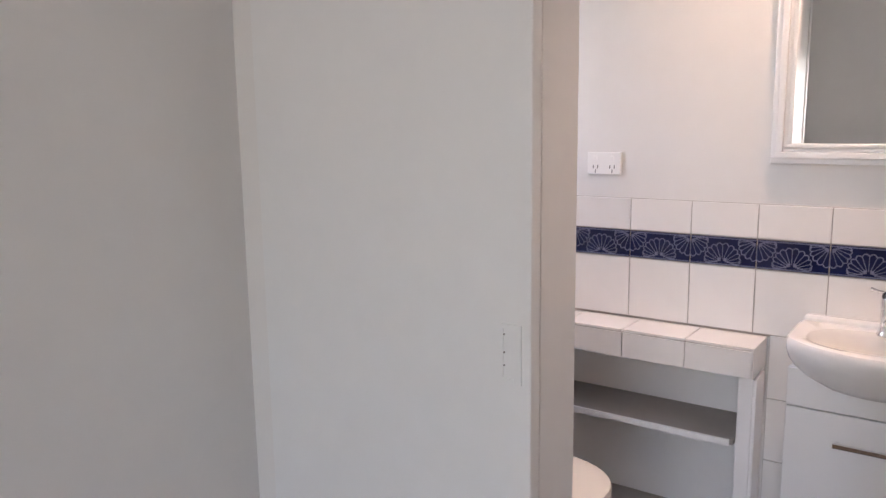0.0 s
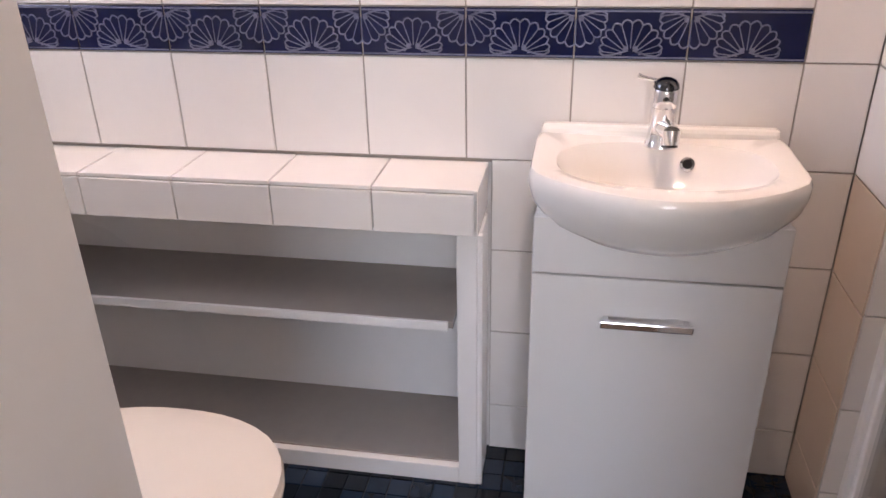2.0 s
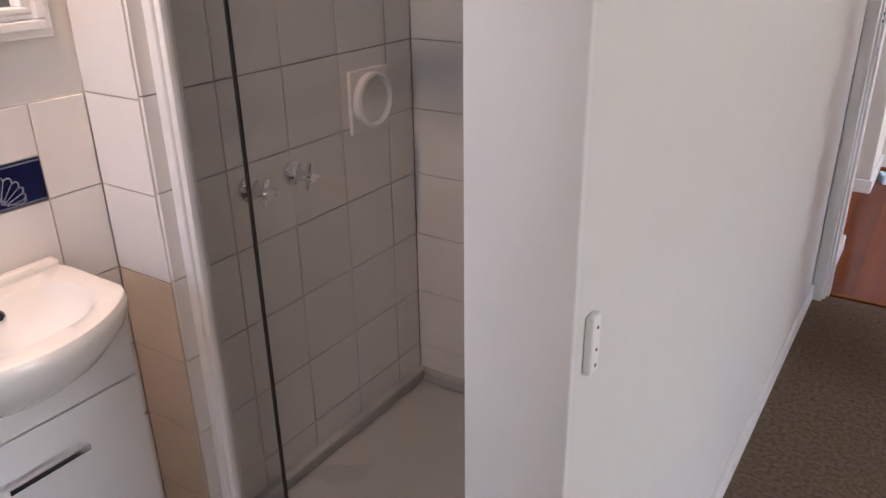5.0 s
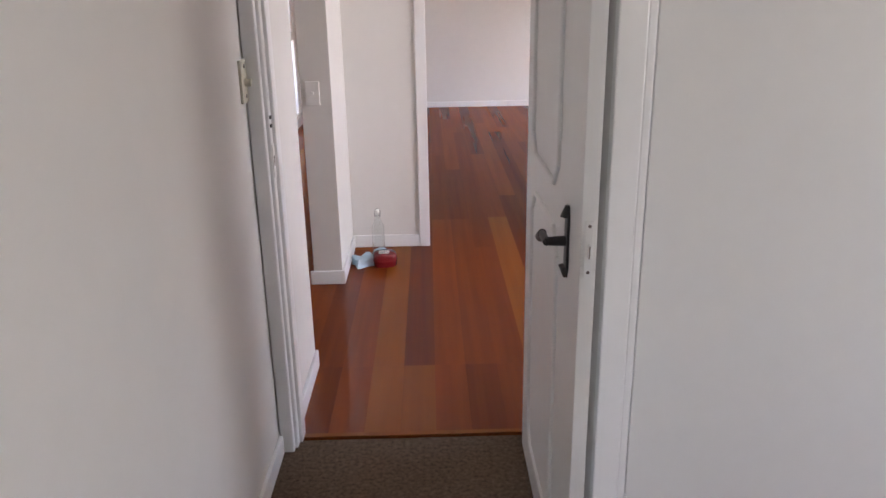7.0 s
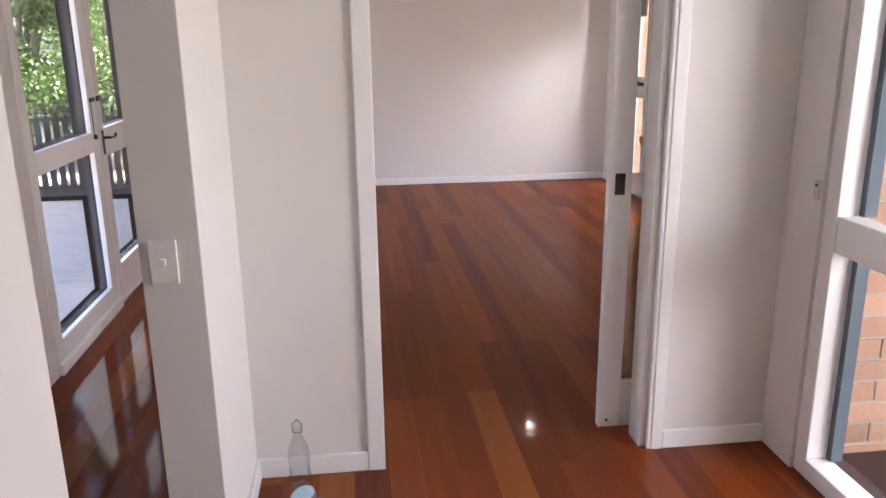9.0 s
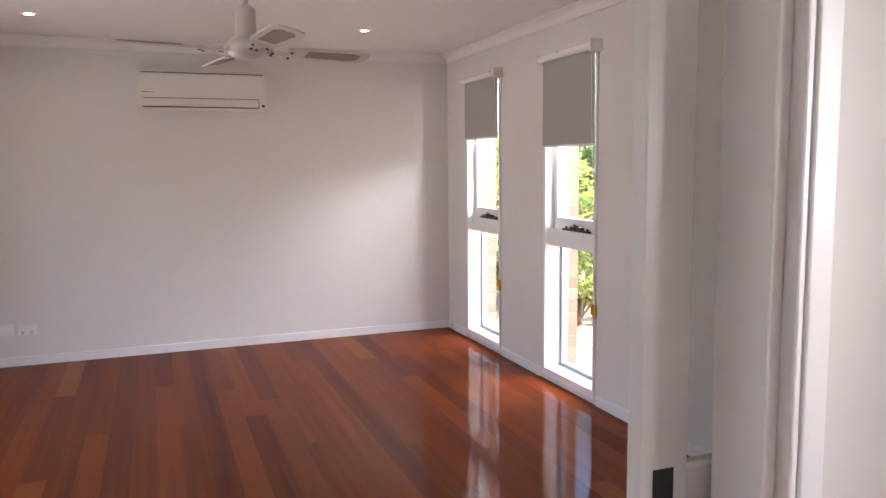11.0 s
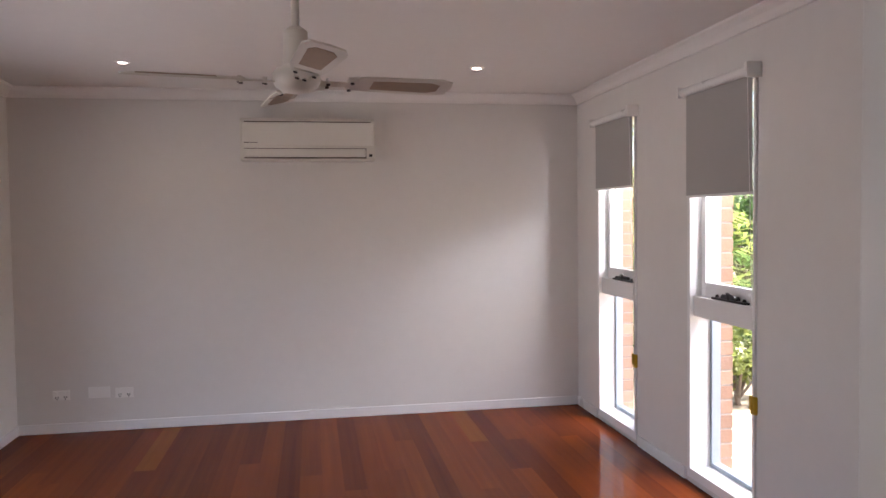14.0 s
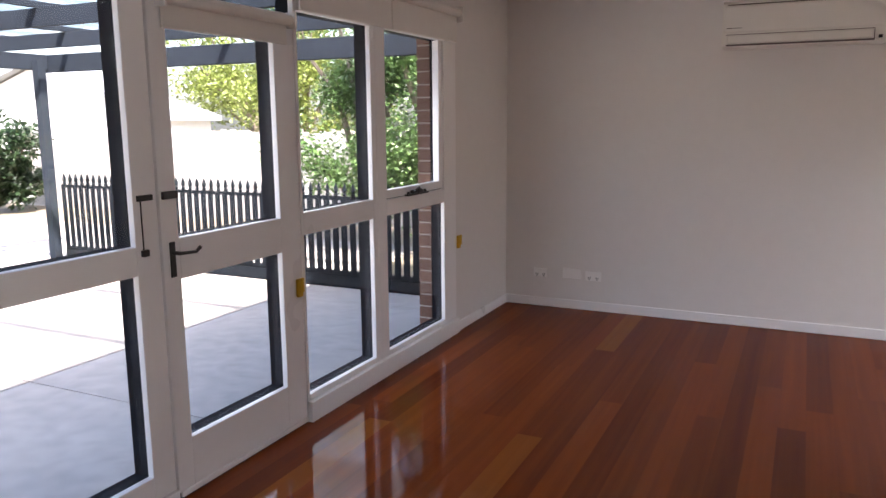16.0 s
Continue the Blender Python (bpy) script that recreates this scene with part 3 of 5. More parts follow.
def basin():
    d = thing("wash_basin", (-2.02, 0.184, 0.71), "glossy white ceramic basin with a bowed front", "basin")
    cx, cy, n = -2.005, 0.184, 56

    def ring(sx, sy, z, k=2.7, dx=0.0, back=6.0):
        out = []
        for i in range(n):
            a = 2 * math.pi * i / n
            c, s = math.cos(a), math.sin(a)
            e = k if c > 0 else k + back
            r = (abs(c) ** e + abs(s) ** e) ** (-1 / e)
            x = cx + dx + sx * r * c
            out.append((max(x, -2.178), cy + sy * r * s, z))
        return out

    def bowed(z, hw, xf, xs):
        """Straight back and sides with a shallow bow in front, corners eased."""
        out = []
        for i in range(n):
            a = 2 * math.pi * i / n
            c, s = math.cos(a), math.sin(a)
            lo, hi = 0.0, 0.5
            for _ in range(24):
                r = (lo + hi) / 2
                u = min(1.0, abs(r * s) / hw)
                fx = xs - cx + (xf - xs) * (1 - u * u) if c > 0 else 0.176
                if (abs(r * s) / hw) ** 9 + (abs(r * c) / max(fx, 0.01)) ** 9 < 1:
                    lo = r
                else:
                    hi = r
            out.append((max(cx + lo * c, -2.178), cy + lo * s, z))
        return out

    rings = [bowed(0.655, 0.10, -1.955, -1.995), bowed(0.664, 0.15, -1.915, -1.985), bowed(0.694, 0.19, -1.874, -1.962), bowed(0.735, 0.2160, -1.842, -1.940), bowed(0.764, 0.2230, -1.829, -1.930), bowed(0.784, 0.2235, -1.828, -1.929), bowed(0.794, 0.2200, -1.833, -1.933), bowed(0.797, 0.2130, -1.842, -1.941),
             ring(0.118, 0.180, 0.790, 2.3, -0.004, 0.4), ring(0.108, 0.170, 0.776, 2.3, -0.006, 0.4), ring(0.086, 0.138, 0.735, 2.2, -0.014, 0.2), ring(0.055, 0.09, 0.712, 2.0, -0.02, 0), ring(0.02, 0.03, 0.706, 2.0, -0.026, 0)]
    part("bowl", loft(bmesh.new(), rings), CERAMIC, d, smooth=True)
    part("back_upstand", boxes((-2.178, -2.148, -0.030, 0.398, 0.77, 0.812), bevel=0.009), CERAMIC, d)
    o = part("overflow_ring", lathe(bmesh.new(), [(0.013, -0.002), (0.013, 0.003), (0.009, 0.004), (0.008, -0.001)], 20, pose(-2.108, 0.235, 0.757, 0, 62, 0)), CHROME, d, "chrome overflow ring", True)
    part("overflow_hole", lathe(bmesh.new(), [(0.0082, 0), (0.0082, 0.0022)], 16, pose(-2.108, 0.235, 0.757, 0, 62, 0)), BLACK, o)


def basin_mixer():
    """Stout column, swivel head with a dome coloured as a dark reflection, thin pin lever and a stub spout."""
    d = thing("basin_mixer_tap", (-2.128, 0.186, 0.79), "chrome single-lever basin mixer tap", "tap")
    m = pose(-2.128, 0.186, 0.785)
    part("body", lathe(bmesh.new(), [(0.030, 0), (0.030, 0.004), (0.0255, 0.010), (0.0235, 0.03), (0.0235, 0.072), (0.0215, 0.0735)], 28, m), CHROME, d, smooth=True)
    h = m @ pose(0, 0, 0.0745, 0, 8, 0)
    hd = part("head", lathe(bmesh.new(), [(0.0215, 0), (0.0245, 0.0015), (0.0245, 0.030), (0.0225, 0.034)], 28, h), CHROME, d, smooth=True)
    part("dome", lathe(bmesh.new(), [(0.0225, 0.0345), (0.0215, 0.040), (0.016, 0.047), (0.007, 0.0505)], 24, h), CHROME_DARKENED, hd, "polished chrome dome, dark reflection put into its colour", True)
    part("index_dot", tube(bmesh.new(), (-2.105, 0.186, 0.878), (-2.099, 0.186, 0.877), 0.004, n=10), BLACK, hd)
    lv = tube(bmesh.new(), (-2.128, 0.170, 0.902), (-2.124, 0.140, 0.910), 0.0042, 0.0034, 10)
    tube(lv, (-2.124, 0.141, 0.9098), (-2.1235, 0.136, 0.911), 0.0052, 0.005, 10)
    part("lever", lv, CHROME, hd, "thin pin lever", True)
    sp = tube(bmesh.new(), (-2.118, 0.188, 0.822), (-2.072, 0.197, 0.824), 0.017, 0.0155, 20)
    tube(sp, (-2.072, 0.197, 0.830), (-2.066, 0.198, 0.806), 0.0165, 0.014, 20)
    part("spout", sp, CHROME, d, smooth=True)
    part("aerator", tube(bmesh.new(), (-2.066, 0.198, 0.807), (-2.065, 0.198, 0.802), 0.0115, n=16), CHROME_DARKENED, d)


def mirror():
    y0, y1, z0, z1 = -0.152, 0.50, 1.245, 2.05
    d = thing("wall_mirror", (VX, 0.17, z0), "wall mirror in a moulded white painted frame", "mirror")
    X = -2.189

    def member(bm, a0, a1, b0, b1, horizontal):
        for lo, hi, t in ((0.0, 0.016, 0.022), (0.016, 0.034, 0.032), (0.034, 0.046, 0.020), (0.046, 0.058, 0.028)):
            if horizontal == "b":
                add_box(bm, X, X + t, a0 + lo, a1 - lo, b0 + lo, b0 + hi, 0.003)
            elif horizontal == "t":
                add_box(bm, X, X + t, a0 + lo, a1 - lo, b1 - hi, b1 - lo, 0.003)
            elif horizontal == "l":
                add_box(bm, X, X + t, a0 + lo, a0 + hi, b0 + hi, b1 - hi, 0.003)
            else:
                add_box(bm, X, X + t, a1 - hi, a1 - lo, b0 + hi, b1 - hi, 0.003)
        return bm

    for side in "btlr":
        part("frame_" + {"b": "bottom", "t": "top", "l": "side", "r": "side"}[side], member(bmesh.new(), y0, y1, z0, z1, side), TRIM, d)
    part("glass", boxes((X, X + 0.008, y0 + 0.055, y1 - 0.055, z0 + 0.055, z1 - 0.055)), MIRROR, d, "silvered mirror glass")


def power_outlet(name, wall, u, z, w, h, label, switches=2):
    """wall 'x': plate on an x wall facing +x at u = y; wall 'y': on the far wall facing -y at u = x."""
    def bx(a0, a1, z0, z1, t0, t1, bev=0.0015):
        if wall == "x":
            return boxes((-2.189 + t0, -2.189 + t1, a0, a1, z0, z1), bevel=bev)
        return boxes((a0, a1, FAR - t1, FAR - t0, z0, z1), bevel=bev)
    base = (-2.189, u, z) if wall == "x" else (u, FAR, z)
    d = thing(name, base, label, "power point")
    part("plate", bx(u - w / 2, u + w / 2, z - h / 2, z + h / 2, 0, 0.010), PLASTIC, d)
    sw = 0.0012 if wall == "x" else 0.003
    for k in range(switches):
        c = u + (k - (switches - 1) / 2) * w * 0.5
        part("rocker", bx(c - 0.007, c + 0.007, z + h * 0.12, z + h * 0.34, 0.010, 0.0135), PLASTIC, d)
        for dx, dz, tilt in ((-0.008, -0.012, 0), (0.008, -0.012, 0), (0, -0.026, 0)):
            part("slot", bx(c + dx - sw, c + dx + sw, z + dz - 0.006, z + dz + 0.006, 0.0098, 0.0106, 0), BLACK, d)


def toilet():
    d = thing("toilet", (-1.56, -0.62, 0), "cream toilet with its lid closed", "toilet")
    cx, cy, n = -1.56, -0.62, 40

    def ring(sx, sy, z, dy=0.0, k=2.3):
        out = []
        for i in range(n):
            a = 2 * math.pi * i / n
            c, s = math.cos(a), math.sin(a)
            r = (abs(c) ** k + abs(s) ** k) ** (-1 / k)
            out.append((cx + sx * r * c, cy + dy + sy * r * s, z))
        return out

    part("bowl", loft(bmesh.new(), [ring(0.11, 0.20, 0.0, -0.06), ring(0.105, 0.19, 0.12, -0.06), ring(0.13, 0.20, 0.24, -0.03), ring(0.17, 0.225, 0.32), ring(0.178, 0.232, 0.350), ring(0.17, 0.225, 0.357)]), CERAMIC, d, smooth=True)
    part("seat", loft(bmesh.new(), [ring(0.176, 0.232, 0.359), ring(0.182, 0.238, 0.365), ring(0.182, 0.238, 0.373), ring(0.178, 0.234, 0.377)]), CREAM, d, smooth=True)
    part("lid", loft(bmesh.new(), [ring(0.178, 0.234, 0.379), ring(0.183, 0.239, 0.385), ring(0.180, 0.236, 0.395), ring(0.14, 0.19, 0.403), ring(0.05, 0.07, 0.406)]), CREAM, d, "closed cream plastic lid", True)


def shower():
    d = thing("shower_screen", (-1.57, 0.60, 0), "framed shower screen of tinted clear glass", "shower screen")
    part("wall_channel", boxes((NX, -1.965, 0.578, 0.622, 0.03, 1.98), (-1.965, -1.948, 0.586, 0.614, 0.03, 1.98), bevel=0.003), TRIM, d, "white powder-coated wall channel")
    no_shadow(part("fixed_pane", boxes((-1.95, -1.785, 0.597, 0.603, 0.05, 1.96)), SHOWERGLASS, d))
    part("seal", boxes((-1.7825, -1.7785, 0.596, 0.604, 0.05, 1.96)), BLACK, d, "dark green glass edge")
    no_shadow(part("door_pane", boxes((-1.775, -1.16, 0.597, 0.603, 0.05, 1.96)), SHOWERGLASS, d))
    part("top_rail", boxes((NX, -1.14, 0.585, 0.615, 1.96, 2.0), bevel=0.003), TRIM, d)
    part("bottom_rail", boxes((NX, -1.14, 0.580, 0.620, 0.02, 0.05), bevel=0.003), TRIM, d)
    t = thing("shower_tray", (-1.56, 1.02, 0), "greyish shower tray with an upstand", "shower tray")
    part("pan", boxes((NX, -1.14, 0.625, 1.447, -0.04, 0.012)), TRAY, t)
    part("rim", boxes((NX, NX + 0.03, 0.625, 1.447, 0.012, 0.05), (NX + 0.03, -1.14, 1.417, 1.447, 0.012, 0.05), (NX, -1.14, 0.575, 0.625, -0.04, 0.02), bevel=0.006), TRAY, t)
    for y, label in ((0.782, "chrome hot shower tap with cross handle"), (0.928, "chrome cold shower tap with cross handle")):
        s = thing("shower_tap", (NX, y, 0.875), label, "tap", "shower taps")
        m = pose(NX, y, 0.875, 0, 90, 0)
        part("flange", lathe(bmesh.new(), [(0.032, 0), (0.030, 0.008), (0.018, 0.016), (0.013, 0.03), (0.013, 0.05)], 24, m), CHROME, s, smooth=True)
        h = tube(bmesh.new(), (NX + 0.058, y - 0.032, 0.875 + 0.008), (NX + 0.058, y + 0.032, 0.875 - 0.008), 0.0075, n=10)
        tube(h, (NX + 0.058, y - 0.008, 0.875 - 0.032), (NX + 0.058, y + 0.008, 0.875 + 0.032), 0.0075, n=10)
        tube(h, (NX + 0.045, y, 0.875), (NX + 0.072, y, 0.875), 0.015, 0.012)
        part("cross_handle", h, CHROME, s, smooth=True)
    s = thing("soap_dish", (NX, 1.235, 0.93), "white ceramic soap dish set in the shower wall", "soap dish")
    part("back_plate", boxes((NX, NX + 0.012, 1.155, 1.32, 0.915, 1.085), bevel=0.005), CERAMIC, s)
    part("dish", loft(bmesh.new(), [[(NX + 0.012, 1.238 + r * math.cos(a), 1.0 + r * math.sin(a)) for a in [2 * math.pi * k / 28 for k in range(28)]] for r in (0.075,)] + [[(NX + dx, 1.238 + r * math.cos(a), 1.0 + r * math.sin(a)) for a in [2 * math.pi * k / 28 for k in range(28)]] for r, dx in ((0.074, 0.03), (0.066, 0.034), (0.06, 0.022), (0.02, 0.014))]), CERAMIC, s, smooth=True)


sliding_door()
door_latch()
ledge()
shelf_unit()
vanity()
basin()
basin_mixer()
mirror()
power_outlet("power_outlet", "x", -0.676, 1.236, 0.118, 0.072, "white double power outlet on the bathroom wall")
toilet()
shower()
# ---- bedroom door, closet, switches ----
def bedroom_door():
    x0, x1, y0, y1 = -0.158, -0.126, 1.946, 2.764
    d = thing("bedroom_door", (-0.142, 2.76, 0), "white panelled bedroom door standing open", "door")
    leaf = part("leaf", boxes((x0, x1, y0, y1, 0.012, 2.04), bevel=0.002), DOOR, d)

    def bead(pts, name):
        bm = bmesh.new()
        for a, b in zip(pts, pts[1:] + pts[:1]):
            tube(bm, (x0 - 0.001, *a), (x0 - 0.001, *b), 0.0075, n=8)
        part(name, bm, DOOR, leaf, "raised moulding on the door face", True)

    def chamfered(a, b, c, e, k=0.055):
        return [(a + k, c), (b - k, c), (b, c + k), (b, e - k), (b - k, e), (a + k, e), (a, e - k), (a, c + k)]

    bead(chamfered(2.205, 2.615, 1.040, 1.95), "panel_moulding")
    bead(chamfered(2.190, 2.612, 0.14, 0.936), "panel_moulding")
    hy, hz = 2.075, 0.958
    hp = thing("door_handle_set", (x0, hy, hz), "black wrought lever handle on a long plate", "door handle")
    bm = boxes((x0 - 0.006, x0, hy - 0.017, hy + 0.017, hz - 0.062, hz + 0.060), bevel=0.002)
    tube(bm, (x0 - 0.003, hy, hz + 0.054), (x0 - 0.003, hy, hz + 0.078), 0.016, 0.006, 10)
    tube(bm, (x0 - 0.003, hy, hz - 0.056), (x0 - 0.003, hy, hz - 0.081), 0.016, 0.006, 10)
    part("back_plate", bm, BLACK, hp, smooth=True)
    lv = tube(bmesh.new(), (x0, hy, hz), (x0 - 0.05, hy, hz), 0.012, 0.009, 12)
    tube(lv, (x0 - 0.046, hy - 0.006, hz), (x0 - 0.048, hy + 0.055, hz), 0.0085, 0.0085, 12)
    tube(lv, (x0 - 0.048, hy + 0.050, hz + 0.002), (x0 - 0.046, hy + 0.078, hz - 0.014), 0.010, 0.013, 12)
    part("lever", lv, BLACK, hp, smooth=True)
    lk = part("latch_plate", boxes((x0 + 0.007, x1 - 0.008, y0 - 0.003, y0 + 0.002, 0.925, 1.04), bevel=0.001), DOOR, leaf, "painted-over latch plate")
    part("latch_bolt", boxes((x0 + 0.013, x1 - 0.014, y0 - 0.013, y0 - 0.002, 0.965, 0.995), bevel=0.003), CHROME, lk, "worn metal latch bolt")
    for z in (0.935, 1.03):
        part("screw", tube(bmesh.new(), ((x0 + x1) / 2, y0 - 0.004, z), ((x0 + x1) / 2, y0 - 0.002, z), 0.0035, n=8), SLOT, lk)
    for z in (0.25, 1.78):
        part("hinge", tube(bmesh.new(), (x1 + 0.004, y1 + 0.004, z - 0.05), (x1 + 0.004, y1 + 0.004, z + 0.05), 0.006, n=10), TRIM, d)


def closet_door():
    d = thing("closet_door", (0.44, 2.19, 0), "closed flush white closet door", "door")
    part("leaf", boxes((0.034, 0.846, 2.184, 2.22, 0.015, 2.05), bevel=0.002), DOOR, d)
    for z in (0.19, 1.8):
        h = part("hinge", tube(bmesh.new(), (0.032, 2.178, z - 0.045), (0.032, 2.178, z + 0.045), 0.006, n=10), TRIM, d, "painted butt hinge", True)
    return d


def dimmer():
    d = thing("dimmer_switch", (BW, 2.735, 1.23), "aged beige rotary dimmer on the bedroom wall", "light switch")
    part("plate", boxes((BW, BW + 0.009, 2.700, 2.772, 1.172, 1.292), bevel=0.003), BEIGE, d)
    part("knob", tube(bmesh.new(), (BW + 0.009, 2.736, 1.228), (BW + 0.026, 2.736, 1.228), 0.0115, 0.0105, 18), BEIGE, d, "round yellowed dimmer knob", True)
    for z in (1.191, 1.273):
        part("screw", boxes((BW + 0.008, BW + 0.0105, 2.732, 2.740, z - 0.005, z + 0.005), bevel=0.0005), SLOT, d)


def strike():
    d = thing("strike_plate", (-0.91, 2.80, 0.99), "painted metal strike plate on the door jamb", "door hardware")
    part("plate", boxes((-0.9155, -0.9125, 2.786, 2.812, 0.94, 1.04), bevel=0.0008), TRIM, d)
    part("mortise", boxes((-0.9135, -0.912, 2.794, 2.805, 0.975, 1.005)), BLACK, d, "dark latch opening")
    part("upper_keep", boxes((-0.916, -0.911, 2.79, 2.808, 1.09, 1.10), (-0.916, -0.911, 2.79, 2.808, 1.115, 1.125), bevel=0.001), BLACK, d)


def hall_switch():
    y = 4.321
    d = thing("light_switch", (-1.015, y, 1.0), "white wall switch plate on the hall wall end", "light switch")
    part("plate", boxes((-1.050, -0.980, y - 0.010, y, 0.942, 1.057), bevel=0.003), PLASTIC, d)
    part("rocker", boxes((-1.022, -1.008, y - 0.015, y - 0.009, 0.992, 1.010), bevel=0.002), PLASTIC, d)


bedroom_door()
closet_door()
dimmer()
strike()
hall_switch()


# ---- hall things ----
def swing_bottle():
    c = (-0.765, 4.845)
    d = thing("swing_top_bottle", (*c, 0), "empty clear glass swing-top bottle on the floor", "bottle")
    m = pose(*c, 0.0)
    prof = [(0.034, 0.001), (0.038, 0.006), (0.038, 0.13), (0.034, 0.155), (0.022, 0.185), (0.0135, 0.205), (0.0125, 0.225), (0.015, 0.229), (0.0125, 0.236)]
    no_shadow(part("glass", lathe(bmesh.new(), prof, 28, m), BOTTLEGLASS, d, smooth=True))
    part("stopper", lathe(bmesh.new(), [(0.011, 0.237), (0.013, 0.240), (0.013, 0.252), (0.008, 0.257)], 16, m), PLASTIC, d, "white swing stopper", True)
    w = bmesh.new()
    for s in (-1, 1):
        tube(w, (c[0] + s * 0.015, c[1], 0.212), (c[0] + s * 0.018, c[1] - 0.006, 0.247), 0.0014, n=6)
        tube(w, (c[0] + s * 0.018, c[1] - 0.006, 0.247), (c[0], c[1], 0.262), 0.0014, n=6)
        tube(w, (c[0] + s * 0.017, c[1], 0.215), (c[0] + s * 0.013, c[1] - 0.018, 0.222), 0.0014, n=6)
    tube(w, (c[0] - 0.013, c[1] - 0.018, 0.222), (c[0] + 0.013, c[1] - 0.018, 0.222), 0.0014, n=6)
    part("wire_bail", w, BLACK, d, "dark wire closure")


def blob(cx, cy, z0, h, rx, ry, turn, k=3.0, n=36, top=0.86):
    rings = []
    for sc, t in ((0.9, 0.0), (1.0, 0.12), (1.0, 0.72), (0.96, 0.88), (top, 0.97), (top * 0.6, 1.0)):
        ring = []
        for i in range(n):
            a = 2 * math.pi * i / n
            c, s = math.cos(a), math.sin(a)
            r = (abs(c) ** k + abs(s) ** k) ** (-1 / k) * sc
            px, py = rx * r * c, ry * r * s
            ring.append((cx + px * math.cos(turn) - py * math.sin(turn), cy + px * math.sin(turn) + py * math.cos(turn), z0 + h * t))
        rings.append(ring)
    return loft(bmesh.new(), rings)


def hall_clutter():
    d = thing("red_container", (-0.715, 4.60, 0), "small red plastic container with a printed white label", "container")
    part("body", blob(-0.715, 4.60, 0.0, 0.075, 0.066, 0.060, 0.2), RUBBERRED, d, smooth=True)
    lab = part("label", boxes((-0.748, -0.690, 4.572, 4.622, 0.074, 0.0765)), PAPER, d, "white printed label")
    k = 0
    for i in range(5):
        for j in range(3):
            if (i * 3 + j) % 4 != 1:
                x, y = -0.742 + i * 0.0105, 4.578 + j * 0.014
                part("print", boxes((x, x + 0.007, y, y + 0.009, 0.0764, 0.0769)), SLOT, lab)
                k += 1
    part("rim", blob(-0.715, 4.60, 0.03, 0.010, 0.0685, 0.0625, 0.2), RUBBERRED, d, smooth=True)
    c = thing("folded_cloth", (-0.84, 4.60, 0), "crumpled pale blue cloth packet on the floor", "cloth")
    bm = boxes((-0.052, 0.052, -0.045, 0.045, 0.0, 0.05))
    bmesh.ops.subdivide_edges(bm, edges=bm.edges, cuts=5, use_grid_fill=True)
    for v in bm.verts:
        q = noise.noise_vector(v.co * 22) * 0.016
        v.co += Vector((q.x, q.y, q.z if v.co.z > 0.012 else 0))
        v.co.z = max(v.co.z, 0.0)
    bm.transform(pose(-0.835, 4.60, 0, 0, 0, 28))
    part("folds", bm, PALEBLUE, c, smooth=True)
    s = thing("pale_blue_brush", (-0.765, 4.70, 0), "pale blue oval plastic scrubber leaning by the bottle", "brush")
    part("head", blob(-0.752, 4.735, 0.0, 0.045, 0.034, 0.052, -0.5, 2.2), PALEBLUE, s, smooth=True)
    part("edge", blob(-0.752, 4.735, 0.012, 0.02, 0.038, 0.056, -0.5, 2.2), STEEL, s, "dark rim", True)


def entry_glazing():
    w = tagged(new("window_entry", to_mesh("sill", boxes((1.03, 1.12, 3.0, 4.72, 0.0, 0.07), bevel=0.004), TRIM)), "white framed fixed glass panel by the entry", "window", kind="structure")
    part("stile", boxes((1.03, 1.12, 4.65, 4.72, 0.07, 2.1), bevel=0.004), TRIM, w)
    part("stile", boxes((1.03, 1.12, 3.0, 3.08, 0.07, 2.1), bevel=0.004), TRIM, w)
    part("head", boxes((1.03, 1.12, 3.08, 4.65, 2.02, 2.1), bevel=0.004), TRIM, w)
    part("mid_rail", boxes((1.035, 1.115, 3.08, 4.65, 0.838, 0.962), bevel=0.004), TRIM, w)
    for z0, z1 in ((0.07, 0.838), (0.962, 2.02)):
        part("outer_bead", boxes((1.106, 1.15, 4.622, 4.65, z0, z1)), SLATE, w, "slate-blue outer bead")
        no_shadow(part("pane", boxes((1.095, 1.101, 3.08, 4.65, z0, z1)), GLASS, w))
    d = thing("jamb_keeper", (1.016, 4.742, 1.03), "small aged metal keeper on the jamb", "door hardware")
    part("plate", boxes((1.006, 1.016, 4.728, 4.756, 1.0, 1.065), bevel=0.002), BEIGE, d)
    part("keeper_slot", boxes((1.004, 1.007, 4.736, 4.748, 1.046, 1.054)), BLACK, d)


